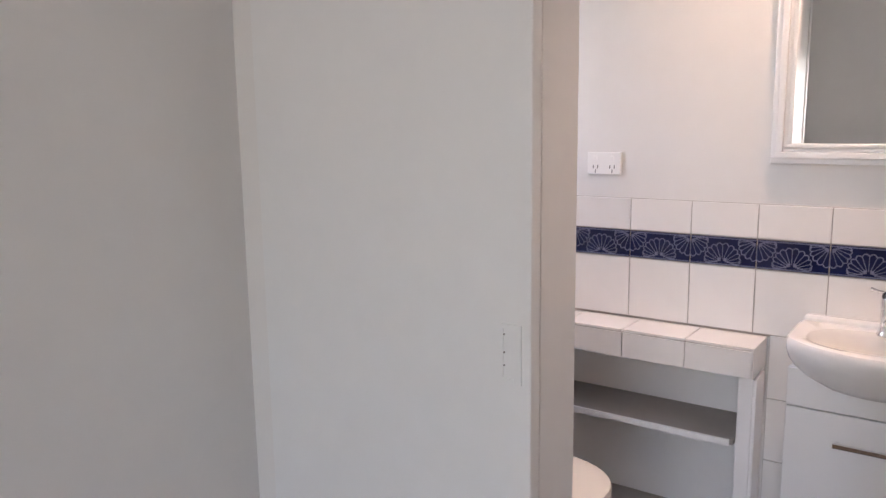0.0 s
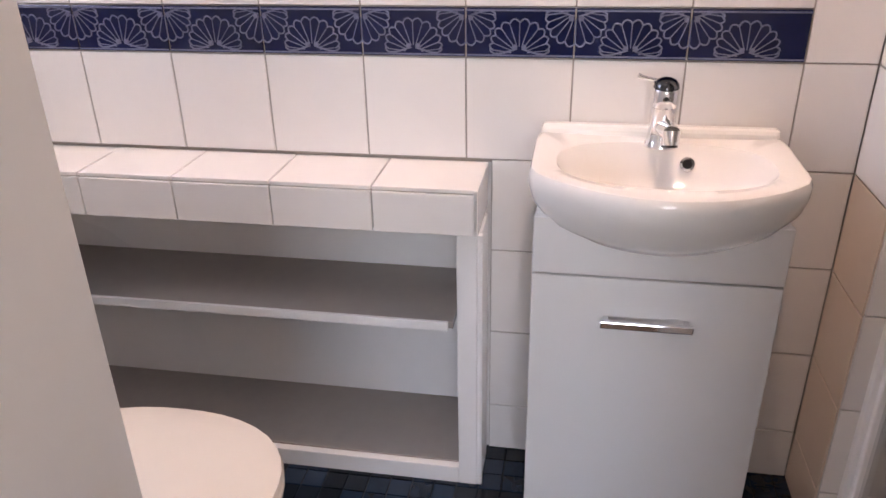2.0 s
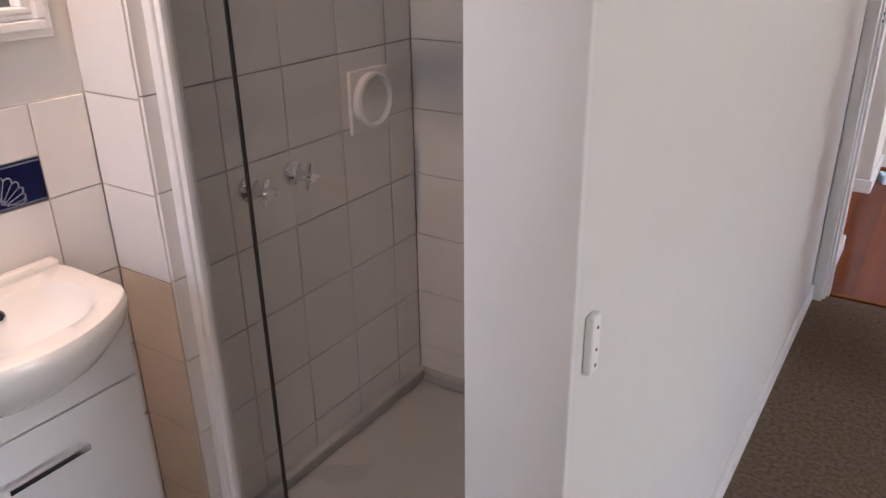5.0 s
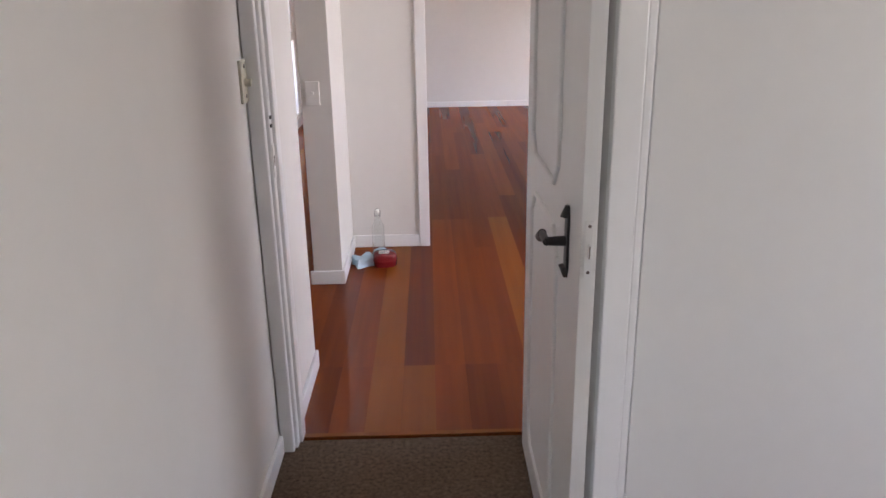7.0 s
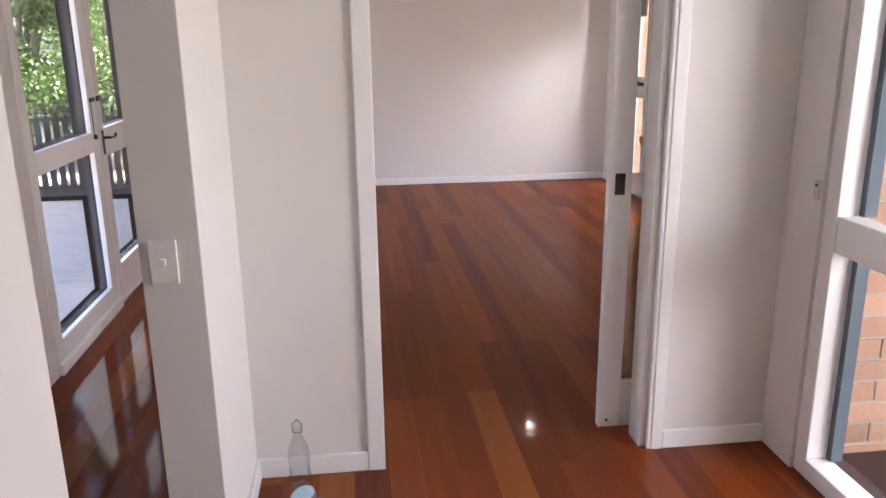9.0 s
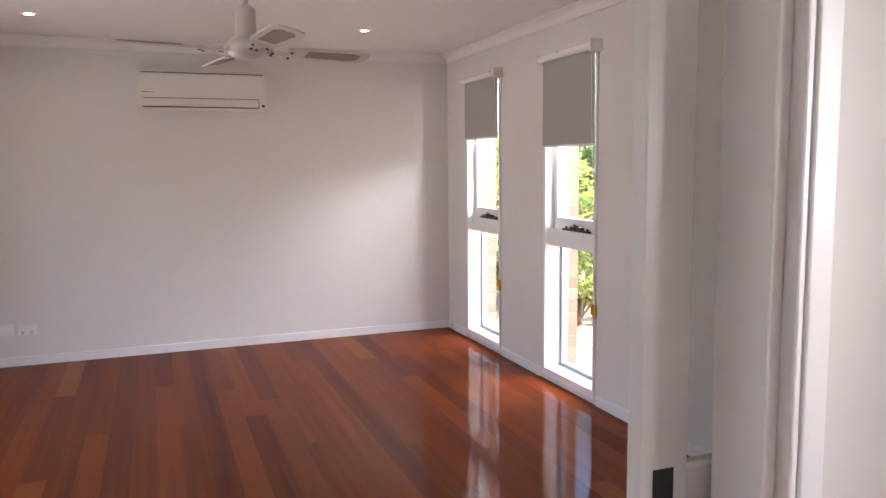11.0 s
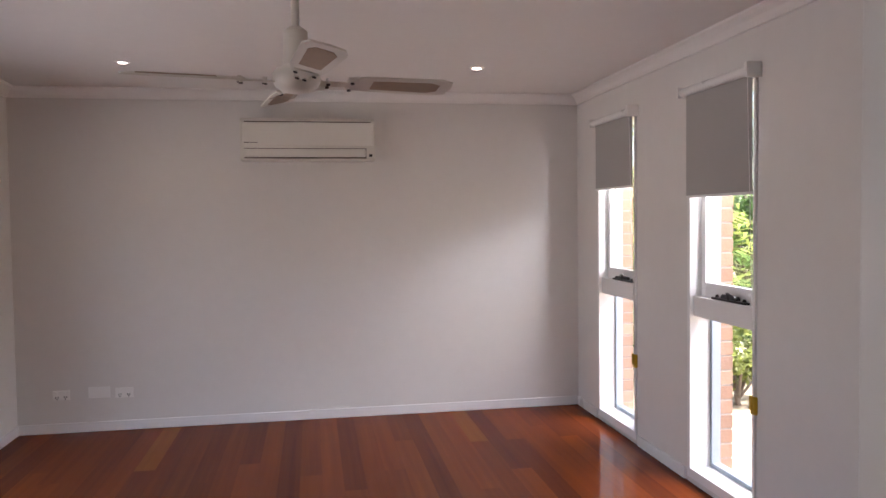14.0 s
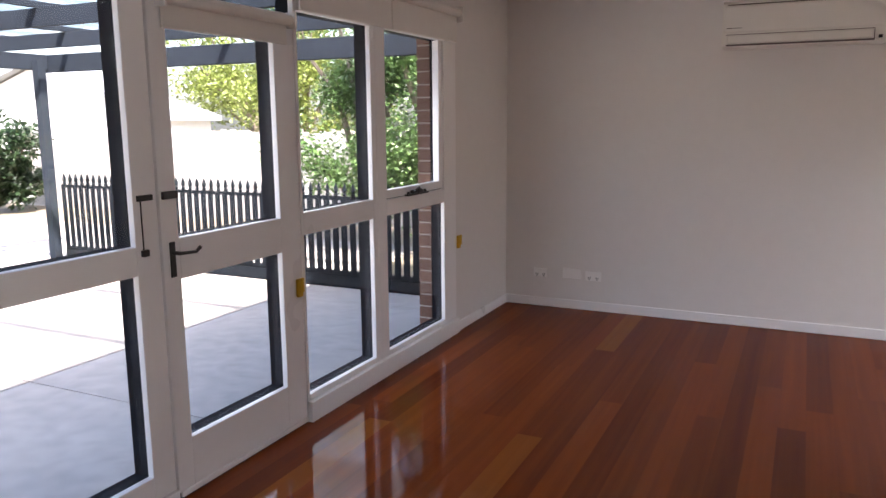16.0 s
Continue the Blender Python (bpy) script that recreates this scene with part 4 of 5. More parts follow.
def glazed_slider():
    y0, y1 = 5.056, 5.092
    d = thing("glazed_sliding_door", (0.82, 5.07, 0), "white framed sliding door with patterned glass, slid open", "door")
    part("stile", boxes((0.397, 0.484, y0, y1, 0.03, 2.05), bevel=0.003), DOOR, d)
    part("stile", boxes((1.16, 1.25, y0, y1, 0.03, 2.05), bevel=0.003), DOOR, d)
    for z0, z1 in ((0.03, 0.22), (0.98, 1.05), (1.97, 2.05)):
        part("rail", boxes((0.484, 1.16, y0, y1, z0, z1), bevel=0.003), DOOR, d)
    for z0, z1 in ((0.22, 0.98), (1.05, 1.97)):
        no_shadow(part("pane", boxes((0.484, 1.16, y0 + 0.014, y0 + 0.02, z0, z1)), TEXGLASS, d, "patterned glass pane"))
    part("flush_pull", boxes((0.420, 0.458, y0 - 0.0015, y0 + 0.002, 0.975, 1.055), bevel=0.0008), BLACK, d, "black recessed flush pull")
    part("guide_pin", tube(bmesh.new(), (0.43, y0 - 0.002, 0.06), (0.43, y0 + 0.001, 0.06), 0.006, n=10), BLACK, d)


swing_bottle()
hall_clutter()
entry_glazing()
glazed_slider()


# ---- living room: patio glazing ----
def frame_set(owner, y0, y1, z0, z1, left, right, bottom, top, mids=(), x_in=LL + 0.004, x_mid=-1.998, x_out=-2.07):
    """A timber frame with white inner and dark outer faces; mids: (z0, z1) rails. Panes fill the gaps."""
    def member(name, a0, a1, b0, b1):
        o = part(name, boxes((x_mid, x_in, a0, a1, b0, b1), bevel=0.004), TRIM, owner)
        part("outer_face", boxes((x_out, x_mid, a0 + 0.002, a1 - 0.002, b0 + 0.002, b1 - 0.002)), DARKEDGE, o, "dark painted outer face")
    member("stile", y0, y0 + left, z0, z1)
    member("stile", y1 - right, y1, z0, z1)
    member("bottom_rail", y0 + left, y1 - right, z0, z0 + bottom)
    member("top_rail", y0 + left, y1 - right, z1 - top, z1)
    zs = [z0 + bottom]
    for a, b in mids:
        member("mid_rail", y0 + left, y1 - right, a, b)
        zs += [a, b]
    zs.append(z1 - top)
    for a, b in zip(zs[::2], zs[1::2]):
        no_shadow(part("pane", boxes((-2.006, -2.000, y0 + left, y1 - right, a, b)), GLASS, owner))


def window_latch(name, base, reach, facing):
    """Chain winder: long base, domed gear housing, folding crank with a knob and two end clips."""
    d = thing(name, base, "black casement winder on the window rail", "window latch", "window winders")
    x, y, z = base
    part("base_plate", boxes((min(x, x + facing * 0.03), max(x, x + facing * 0.03), y - reach, y + reach, z, z + 0.012), bevel=0.004), BLACK, d)
    bm = tube(bmesh.new(), (x + facing * 0.012, y - reach * 0.45, z + 0.020), (x + facing * 0.012, y + reach * 0.45, z + 0.020), 0.014, 0.014, 12)
    tube(bm, (x + facing * 0.014, y, z + 0.012), (x + facing * 0.024, y + 0.01, z + 0.046), 0.016, 0.009, 12)
    part("housing", bm, BLACK, d, smooth=True)
    bm = tube(bmesh.new(), (x + facing * 0.028, y + 0.01, z + 0.044), (x + facing * 0.034, y - reach * 0.55, z + 0.030), 0.006, 0.005, 8)
    tube(bm, (x + facing * 0.034, y - reach * 0.55, z + 0.030), (x + facing * 0.052, y - reach * 0.6, z + 0.031), 0.008, 0.006, 8)
    part("crank", bm, BLACK, d, smooth=True)
    for k in (-0.8, 0.8):
        part("end_clip", tube(bmesh.new(), (x + facing * 0.012, y + k * reach, z + 0.010), (x + facing * 0.012, y + k * reach, z + 0.026), 0.012, 0.007, 10), BLACK, d, smooth=True)


def patio_glazing():
    w = tagged(new("window_patio_fixed", to_mesh("sill", boxes((-2.10, LL + 0.022, 5.95, 6.962, 0.0, 0.055), bevel=0.004), TRIM)), "white framed fixed patio window with a mid rail", "window", kind="structure")
    frame_set(w, 5.95, 6.962, 0.055, 2.12, 0.09, 0.112, 0.10, 0.10, ((0.95, 1.06),))
    part("chain_bolt", boxes((LL + 0.004, LL + 0.016, 6.865, 6.935, 1.226, 1.248), (LL + 0.004, LL + 0.009, 6.880, 6.885, 1.04, 1.226), (LL + 0.004, LL + 0.018, 6.87, 6.90, 1.02, 1.045), bevel=0.002), BLACK, w, "black security bolt and chain")
    d = thing("patio_door", (LL, 7.42, 0), "white glazed patio door, closed", "door")
    frame_set(d, 6.975, 7.855, 0.03, 2.0, 0.088, 0.150, 0.210, 0.10, ((0.90, 1.064),))
    part("weather_strip", boxes((LL + 0.004, LL + 0.016, 6.98, 7.85, 0.012, 0.035), bevel=0.003), TRIM, d)
    hs = part("handle_plate", boxes((LL + 0.004, LL + 0.010, 7.008, 7.036, 0.915, 1.055), bevel=0.003), BLACK, d, "black scrolled lever plate")
    lv = tube(bmesh.new(), (LL + 0.008, 7.022, 1.012), (LL + 0.05, 7.022, 1.012), 0.008, n=10)
    tube(lv, (LL + 0.048, 7.018, 1.012), (LL + 0.048, 7.11, 1.006), 0.0075, 0.006, 10)
    tube(lv, (LL + 0.048, 7.105, 1.006), (LL + 0.048, 7.13, 1.022), 0.006, 0.008, 10)
    part("lever", lv, BLACK, hs, smooth=True)
    part("bolt", boxes((LL + 0.004, LL + 0.018, 6.985, 7.062, 1.222, 1.252), bevel=0.003), BLACK, d, "black slide bolt")
    f = tagged(new("window_patio_pair", to_mesh("sill", boxes((-2.10, LL + 0.030, 7.862, 9.68, 0.0, 0.108), bevel=0.004), TRIM)), "white framed patio window of two lights", "window", kind="structure")
    frame_set(f, 7.862, 8.60, 0.055, 2.12, 0.022, 0.050, 0.085, 0.10, ((0.958, 1.07),))
    frame_set(f, 8.60, 9.68, 0.055, 2.12, 0.105, 0.19, 0.085, 0.10, ((0.958, 1.05),))
    sash = part("awning_sash", boxes((-2.028, LL - 0.01, 8.705, 8.735, 1.055, 2.02), (-2.028, LL - 0.01, 9.44, 9.49, 1.055, 2.02), (-2.028, LL - 0.01, 8.735, 9.44, 1.055, 1.105), bevel=0.003), TRIM, f)
    window_latch("window_winder", (LL + 0.004, 9.06, 1.052), 0.14, 1)
    b = thing("patio_roller_blind", (LL, 8.74, 2.03), "cream roller blind wound up above the window", "blind")
    part("fabric", boxes((LL + 0.030, LL + 0.036, 7.875, 8.745, 2.03, 2.20), (LL + 0.030, LL + 0.036, 8.755, 9.635, 2.03, 2.20)), BLIND_CREAM, b)
    part("roll", tube(tube(bmesh.new(), (LL + 0.045, 7.86, 2.21), (LL + 0.045, 8.745, 2.21), 0.026), (LL + 0.045, 8.755, 2.21), (LL + 0.045, 9.645, 2.21), 0.026), BLIND_CREAM, b, smooth=True)
    part("bottom_bar", boxes((LL + 0.026, LL + 0.040, 7.875, 8.745, 2.018, 2.032), (LL + 0.026, LL + 0.040, 8.755, 9.635, 2.018, 2.032), bevel=0.003), BLIND_CREAM, b)
    for y in (7.853, 9.652):
        part("bracket", boxes((LL, LL + 0.075, y - 0.005, y + 0.005, 2.15, 2.25), bevel=0.002), PLASTIC, b)
    b = thing("door_roller_blind", (LL, 7.42, 1.87), "cream roller blind wound up on the door", "blind")
    part("fabric", boxes((LL + 0.010, LL + 0.016, 7.035, 7.79, 1.865, 1.95)), BLIND_CREAM, b)
    part("roll", tube(bmesh.new(), (LL + 0.03, 7.03, 1.965), (LL + 0.03, 7.80, 1.965), 0.024), BLIND_CREAM, b, smooth=True)
    part("bottom_bar", boxes((LL + 0.008, LL + 0.020, 7.035, 7.79, 1.856, 1.868), bevel=0.003), BLIND_CREAM, b)
    for y in (7.021, 7.808):
        part("bracket", boxes((LL + 0.004, LL + 0.06, y - 0.006, y + 0.006, 1.93, 2.0), bevel=0.002), PLASTIC, b)
    part("pull_chain", tube(bmesh.new(), (LL + 0.03, 7.845, 2.0), (LL + 0.012, 7.842, 0.55), 0.0025, n=6), PLASTIC, b)


def cleat(y, z, x, facing):
    c = thing("blind_chain_cleat", (x, y, z), "yellow plastic blind chain cleat", "blind cleat", "blind chain cleats")
    a = x + facing * 0.022
    part("body", boxes((min(x, a), max(x, a), y - 0.018, y + 0.018, z - 0.045, z + 0.045), bevel=0.006), YELLOW, c)
    part("hook", boxes((min(a, a + facing * 0.012), max(a, a + facing * 0.012), y - 0.010, y + 0.010, z - 0.02, z + 0.052), bevel=0.004), YELLOW, c)


def side_window(n, y0, y1, blind_z, cleat_z):
    w = tagged(new("window_%d" % n, to_mesh("surround", boxes((LR - 0.012, 2.44, y0, y0 + 0.022, 0.03, 2.24), (LR - 0.012, 2.44, y1 - 0.030, y1, 0.03, 2.24), (LR - 0.012, 2.44, y0 + 0.022, y1 - 0.03, 0.03, 0.085), (LR - 0.012, 2.44, y0 + 0.022, y1 - 0.03, 2.19, 2.24), bevel=0.003), TRIM)), "tall narrow white framed window with an awning sash", "window", kind="structure")
    a, b = y0 + 0.022, y1 - 0.030
    part("mid_rail", boxes((LR + 0.012, 2.40, a, b, 0.961, 1.075), bevel=0.003), TRIM, w)
    part("outer_frame", boxes((2.40, 2.452, b - 0.022, b, 0.085, 2.19), (2.40, 2.452, a, a + 0.022, 0.085, 2.19), (2.40, 2.452, a + 0.022, b - 0.022, 0.085, 0.11)), BLUEEDGE, w, "pale blue-grey outer frame")
    part("sash", boxes((2.345, 2.385, a, a + 0.03, 1.075, 2.19), (2.345, 2.385, b - 0.045, b, 1.075, 2.19), (2.345, 2.385, a + 0.03, b - 0.045, 1.075, 1.155), bevel=0.003), TRIM, w)
    no_shadow(part("pane", boxes((2.362, 2.368, a, b, 1.155, 2.19)), GLASS, w))
    no_shadow(part("pane", boxes((2.402, 2.408, a, b, 0.085, 0.961)), GLASS, w))
    window_latch("window_winder", (LR + 0.052, (y0 + y1) / 2 - 0.03, 1.076), 0.165, -1)
    bl = thing("grey_roller_blind", (LR - 0.03, (y0 + y1) / 2, blind_z), "grey roller blind pulled a third of the way down", "blind", "grey roller blinds")
    part("fabric", boxes((LR - 0.034, LR - 0.031, y0 - 0.006, y1 - 0.030, blind_z, 2.215)), BLIND, bl)
    part("bottom_bar", boxes((LR - 0.037, LR - 0.028, y0 - 0.006, y1 - 0.030, blind_z - 0.008, blind_z + 0.006), bevel=0.002), PLASTIC, bl)
    part("roll", tube(bmesh.new(), (LR - 0.048, y0 - 0.006, 2.225), (LR - 0.048, y1 - 0.015, 2.225), 0.024), PLASTIC, bl, smooth=True)
    part("bracket", boxes((LR - 0.08, LR, y0 - 0.034, y0 - 0.008, 2.19, 2.262), bevel=0.003), PLASTIC, bl)
    part("bracket", boxes((LR - 0.075, LR, y1 - 0.013, y1 + 0.001, 2.195, 2.255), bevel=0.003), PLASTIC, bl)
    part("chain", tube(bmesh.new(), (LR - 0.05, y0 + 0.01, 2.20), (LR - 0.012, y0 + 0.006, 0.62), 0.002, n=6), PLASTIC, bl)
    cleat(y0 + 0.005, cleat_z, LR, -1)


patio_glazing()
side_window(2, 8.155, 8.83, 1.64, 0.600)
side_window(1, 9.54, 10.22, 1.734, 0.565)
cleat(9.705, 0.655, LL, 1)
cleat(7.815, 0.71, LL + 0.004, 1)


# ---- living room: fixtures ----
def air_conditioner():
    x0, x1, z0, z1, y1 = -0.344, 0.634, 1.977, 2.282, FAR
    d = thing("air_conditioner", ((x0 + x1) / 2, FAR, z0), "cream split-system air conditioner high on the wall", "air conditioner")
    prof = [(y1, z0), (y1, z1), (y1 - 0.17, z1), (y1 - 0.195, z1 - 0.02), (y1 - 0.205, z1 - 0.10), (y1 - 0.205, z0 + 0.085), (y1 - 0.20, z0 + 0.012), (y1 - 0.185, z0)]
    part("body", prism(bmesh.new(), prof, "x", x0, x1), ACWHITE, d)
    f = y1 - 0.205
    part("front_panel", boxes((x0 + 0.012, x1 - 0.012, f - 0.010, f + 0.004, z0 + 0.098, z1 - 0.035), bevel=0.005), ACWHITE, d)
    part("top_grille", boxes((x0 + 0.03, x1 - 0.03, y1 - 0.2, f + 0.02, z1 - 0.030, z1 - 0.024), (x0 + 0.2, x1 - 0.2, y1 - 0.206, f + 0.01, z1 - 0.044, z1 - 0.036)), SLOT, d, "dark intake slot")
    part("louvre", boxes((x0 + 0.035, x1 - 0.075, f - 0.008, f + 0.02, z0 + 0.022, z0 + 0.078), bevel=0.006), ACWHITE, d)
    part("outlet_slot", boxes((x0 + 0.03, x1 - 0.07, f - 0.0055, f + 0.03, z0 + 0.010, z0 + 0.019), (x0 + 0.03, x1 - 0.07, f - 0.003, f + 0.03, z0 + 0.081, z0 + 0.085), (x1 - 0.07, x1 - 0.066, f - 0.004, f + 0.03, z0 + 0.01, z0 + 0.085)), SLOT, d, "dark air outlet gap")
    part("receiver_window", boxes((x1 - 0.045, x1 - 0.022, f - 0.004, f + 0.01, z0 + 0.022, z0 + 0.042), bevel=0.002), BLACK, d)
    part("maker_mark", boxes((x0 + 0.03, x0 + 0.065, f - 0.0108, f - 0.009, z0 + 0.122, z0 + 0.128), (x0 + 0.07, x0 + 0.125, f - 0.0108, f - 0.009, z0 + 0.123, z0 + 0.127)), SLOT, d)


def ceiling_fan():
    cx, cy, zh = 0.119, 7.42, 2.02
    d = thing("ceiling_fan", (cx, cy, CEIL_Z), "white four-blade ceiling fan with cane inserts, at rest", "ceiling fan")
    m = pose(cx, cy, 0)
    part("canopy", lathe(bmesh.new(), [(0.07, CEIL_Z), (0.068, CEIL_Z - 0.03), (0.03, CEIL_Z - 0.07), (0.016, CEIL_Z - 0.075)], 24, m), FANWHITE, d, smooth=True)
    part("rod", tube(bmesh.new(), (cx, cy, CEIL_Z - 0.07), (cx, cy, 2.15), 0.014), FANWHITE, d, smooth=True)
    part("motor", lathe(bmesh.new(), [(0.02, 2.185), (0.040, 2.17), (0.043, 2.055), (0.066, 2.045), (0.080, 2.026), (0.082, 2.005), (0.072, 1.985), (0.048, 1.968), (0.015, 1.962)], 32, m), FANWHITE, d, smooth=True)
    for k in range(4):
        a = radians(10 + 90 * k)
        r = Matrix.Translation((cx, cy, 2.005)) @ Matrix.Rotation(a, 4, "Z") @ Matrix.Rotation(radians(-13), 4, "X")
        out = [(0.17, -0.045), (0.24, -0.058), (0.50, -0.066), (0.545, -0.05), (0.555, 0.0), (0.545, 0.05), (0.50, 0.066), (0.24, 0.058), (0.17, 0.045)]
        bm = prism(bmesh.new(), out, "z", -0.003, 0.003)
        bm.transform(r)
        b = part("blade", bm, FANWHITE, d)
        bm = prism(bmesh.new(), [(0.26, -0.034), (0.47, -0.042), (0.505, -0.025), (0.505, 0.025), (0.47, 0.042), (0.26, 0.034)], "z", -0.0042, 0.0042)
        bm.transform(r)
        part("cane_insert", bm, CANE, b, "woven cane insert")
        bm = boxes((0.07, 0.20, -0.022, 0.022, -0.007, -0.003), (0.17, 0.20, -0.04, 0.04, -0.007, -0.003), bevel=0.001)
        for px, py in ((0.105, 0.012), (0.105, -0.012), (0.185, 0.03), (0.185, -0.03)):
            tube(bm, (px, py, -0.012), (px, py, 0.008), 0.006, n=8)
        bm.transform(r)
        part("blade_bracket", bm, FANWHITE, b)
        for px, py in ((0.105, 0.012), (0.105, -0.012), (0.185, 0.03), (0.185, -0.03)):
            bm = tube(bmesh.new(), (px, py, -0.016), (px, py, -0.0118), 0.007, n=8)
            bm.transform(r)
            part("screw", bm, BLACK, b)


def downlight(x, y):
    d = thing("downlight", (x, y, CEIL_Z), "small recessed ceiling downlight, lit", "downlight", "ceiling downlights")
    m = pose(x, y, CEIL_Z)
    part("trim_ring", lathe(bmesh.new(), [(0.046, 0.0), (0.046, -0.004), (0.030, -0.007), (0.022, -0.001)], 28, m), CEIL, d, smooth=True)
    part("lens", lathe(bmesh.new(), [(0.022, -0.001), (0.021, -0.0035), (0.008, -0.004)], 24, m), LAMP_ON, d, "glowing lamp face")


air_conditioner()
ceiling_fan()
for x, y in ((-0.96, 9.72), (1.235, 9.66), (-0.96, 6.3), (1.235, 6.3)):
    downlight(x, y)
power_outlet("power_outlet", "y", -1.668, 0.277, 0.115, 0.068, "white double power outlet low on the wall")
power_outlet("blank_wall_plate", "y", -1.406, 0.288, 0.15, 0.082, "blank white wall plate low on the wall", 0)
power_outlet("power_outlet", "y", -1.232, 0.278, 0.125, 0.074, "white double power outlet low on the wall")

# small bathroom and shower lamp, warm
downlight(-1.86, 0.14)
# ---- outside ----
structure("ground", boxes((-90, 90, -60, 110, -0.6, -0.16)), GROUND, "garden earth and gravel reaching away", "ground")
# patio and drive part at x -4.15, the house shadow's edge; shaded side coloured lighter
structure("pavement_patio", boxes((-4.15, -2.20, 2.0, 7.894, -0.5, -0.12), (-4.15, -2.20, 7.906, 11.4, -0.5, -0.12)), CONCRETE_SHADE_LIFT, "concrete patio slab with stained patches, coloured lighter to lift its shade", "patio")
structure("pavement_drive", boxes((-7.9, -4.162, 2.0, 7.894, -0.5, -0.12), (-7.9, -4.162, 7.906, 13.5, -0.5, -0.12), (-16.0, -7.912, 2.0, 13.5, -0.5, -0.12)), CONCRETE_PALE, "concrete driveway, split off at the house shadow's edge", "driveway")
structure("pavement_porch", boxes((1.14, 7.0, 2.4, 4.79, -0.5, -0.10)), CONCRETE_PALE, "pale concrete porch slab by the entry", "porch")
# unseen slab: east overhang added to keep sun off the windows, west edge shadows the patio
structure("roof_sun_shade", boxes((-2.46, 4.0, -2.5, 2.3, 2.75, 2.95), (-2.46, 4.1, 2.3, 11.3, 2.75, 2.95)), STEEL, "unseen house roof slab, widened eastward to block the sun", "roof")


def picket_fence():
    d = thing("picket_fence", (-5.2, 11.05, -0.12), "charcoal metal picket fence with spear tops", "fence")
    x0, x1, y = -7.75, -2.35, 11.05
    for z0, z1, t in ((0.745, 0.785, 0.03), (0.005, 0.05, 0.03)):
        part("rail", boxes((x0, x1, y - t / 2, y + t / 2, z0, z1), bevel=0.004), FENCE, d)
    part("kick_board", boxes((x0, x1, y - 0.02, y + 0.02, -0.12, 0.002), bevel=0.003), FENCE, d)
    pk = to_mesh("picket", boxes((-0.032, 0.032, -0.026, -0.016, 0.03, 0.77)), FENCE)
    sp = to_mesh("spear", lathe(bmesh.new(), [(0.012, 0.785), (0.028, 0.80), (0.013, 0.815), (0.026, 0.84), (0.018, 0.87), (0.003, 0.915)], 6), FENCE)
    x = x0 + 0.05
    while x < x1:
        p = hang("picket", pk, d, at=(x, y, 0))
        s = hang("spear", sp, p, at=(x, y, 0))
        x += 0.098


def paling_fence():
    d = thing("paling_fence", (-7, 15.2, -0.16), "weathered grey timber paling fence in sun", "fence")
    rnd = random.Random(4)
    meshes = [to_mesh("paling", boxes((-0.052, 0.052, -0.009, 0.009, 0, h)), PALING) for h in (1.46, 1.5, 1.53, 1.48)]
    for k in range(160):
        hang("paling", meshes[rnd.randrange(4)], d, at=(-15.5 + k * 0.108, 15.2 + rnd.uniform(-0.008, 0.008), -0.16))
    part("rail", boxes((-15.5, 1.8, 15.215, 15.26, 0.1, 0.18), (-15.5, 1.8, 15.215, 15.26, 1.0, 1.08)), PALING, d)


def pergola():
    d = thing("pergola", (-5.0, 8.0, -0.12), "dark steel pergola over the patio", "pergola")
    for p in ((-7.92, 11.02), (-7.92, 5.2)):
        part("post", boxes((p[0] - 0.05, p[0] + 0.05, p[1] - 0.05, p[1] + 0.05, -0.12, 2.22), bevel=0.004), PERGOLA, d)
    part("beam", boxes((-8.15, -2.25, 11.20, 11.30, 2.10, 2.30), bevel=0.004), PERGOLA, d)
    part("beam", boxes((-8.10, -8.0, 5.0, 11.2, 2.12, 2.30), bevel=0.004), PERGOLA, d)
    for y in (5.4, 6.6, 7.8, 9.0, 10.2):
        part("rafter", boxes((-8.0, -2.25, y - 0.025, y + 0.025, 2.24, 2.38), bevel=0.003), PERGOLA, d)
    no_shadow(part("roof_sheet", boxes((-8.2, -2.25, 3.0, 11.5, 2.44, 2.448)), POLYCARB, d, "clear polycarbonate roof sheet"))
    for x0 in (-5.2, -6.4, -7.6):
        part("batten", boxes((x0 - 0.03, x0 + 0.03, 4.8, 11.2, 2.385, 2.43)), PERGOLA, d)


def garage():
    d = thing("garage", (-16.5, 20, -0.16), "white weatherboard garage with a low gable roof", "garage")
    part("wall", prism(bmesh.new(), [(-23.6, -0.16), (-14.0, -0.16), (-14.0, 1.55), (-18.8, 2.95), (-23.6, 1.55)], "y", 19.0, 20.5), WEATHERBOARD, d)
    bm = bmesh.new()
    prism(bm, [(-18.8, 3.0), (-13.7, 1.52), (-13.7, 1.64), (-18.8, 3.12)], "y", 18.7, 20.6)
    prism(bm, [(-18.8, 3.0), (-23.9, 1.52), (-23.9, 1.64), (-18.8, 3.12)], "y", 18.7, 20.6)
    part("roof", bm, ROOFGREY, d)
    for k in range(9):
        z = 0.05 + k * 0.17
        part("weatherboard", boxes((-23.5, -14.05, 18.985, 19.0, z, z + 0.15)), WEATHERBOARD, d)


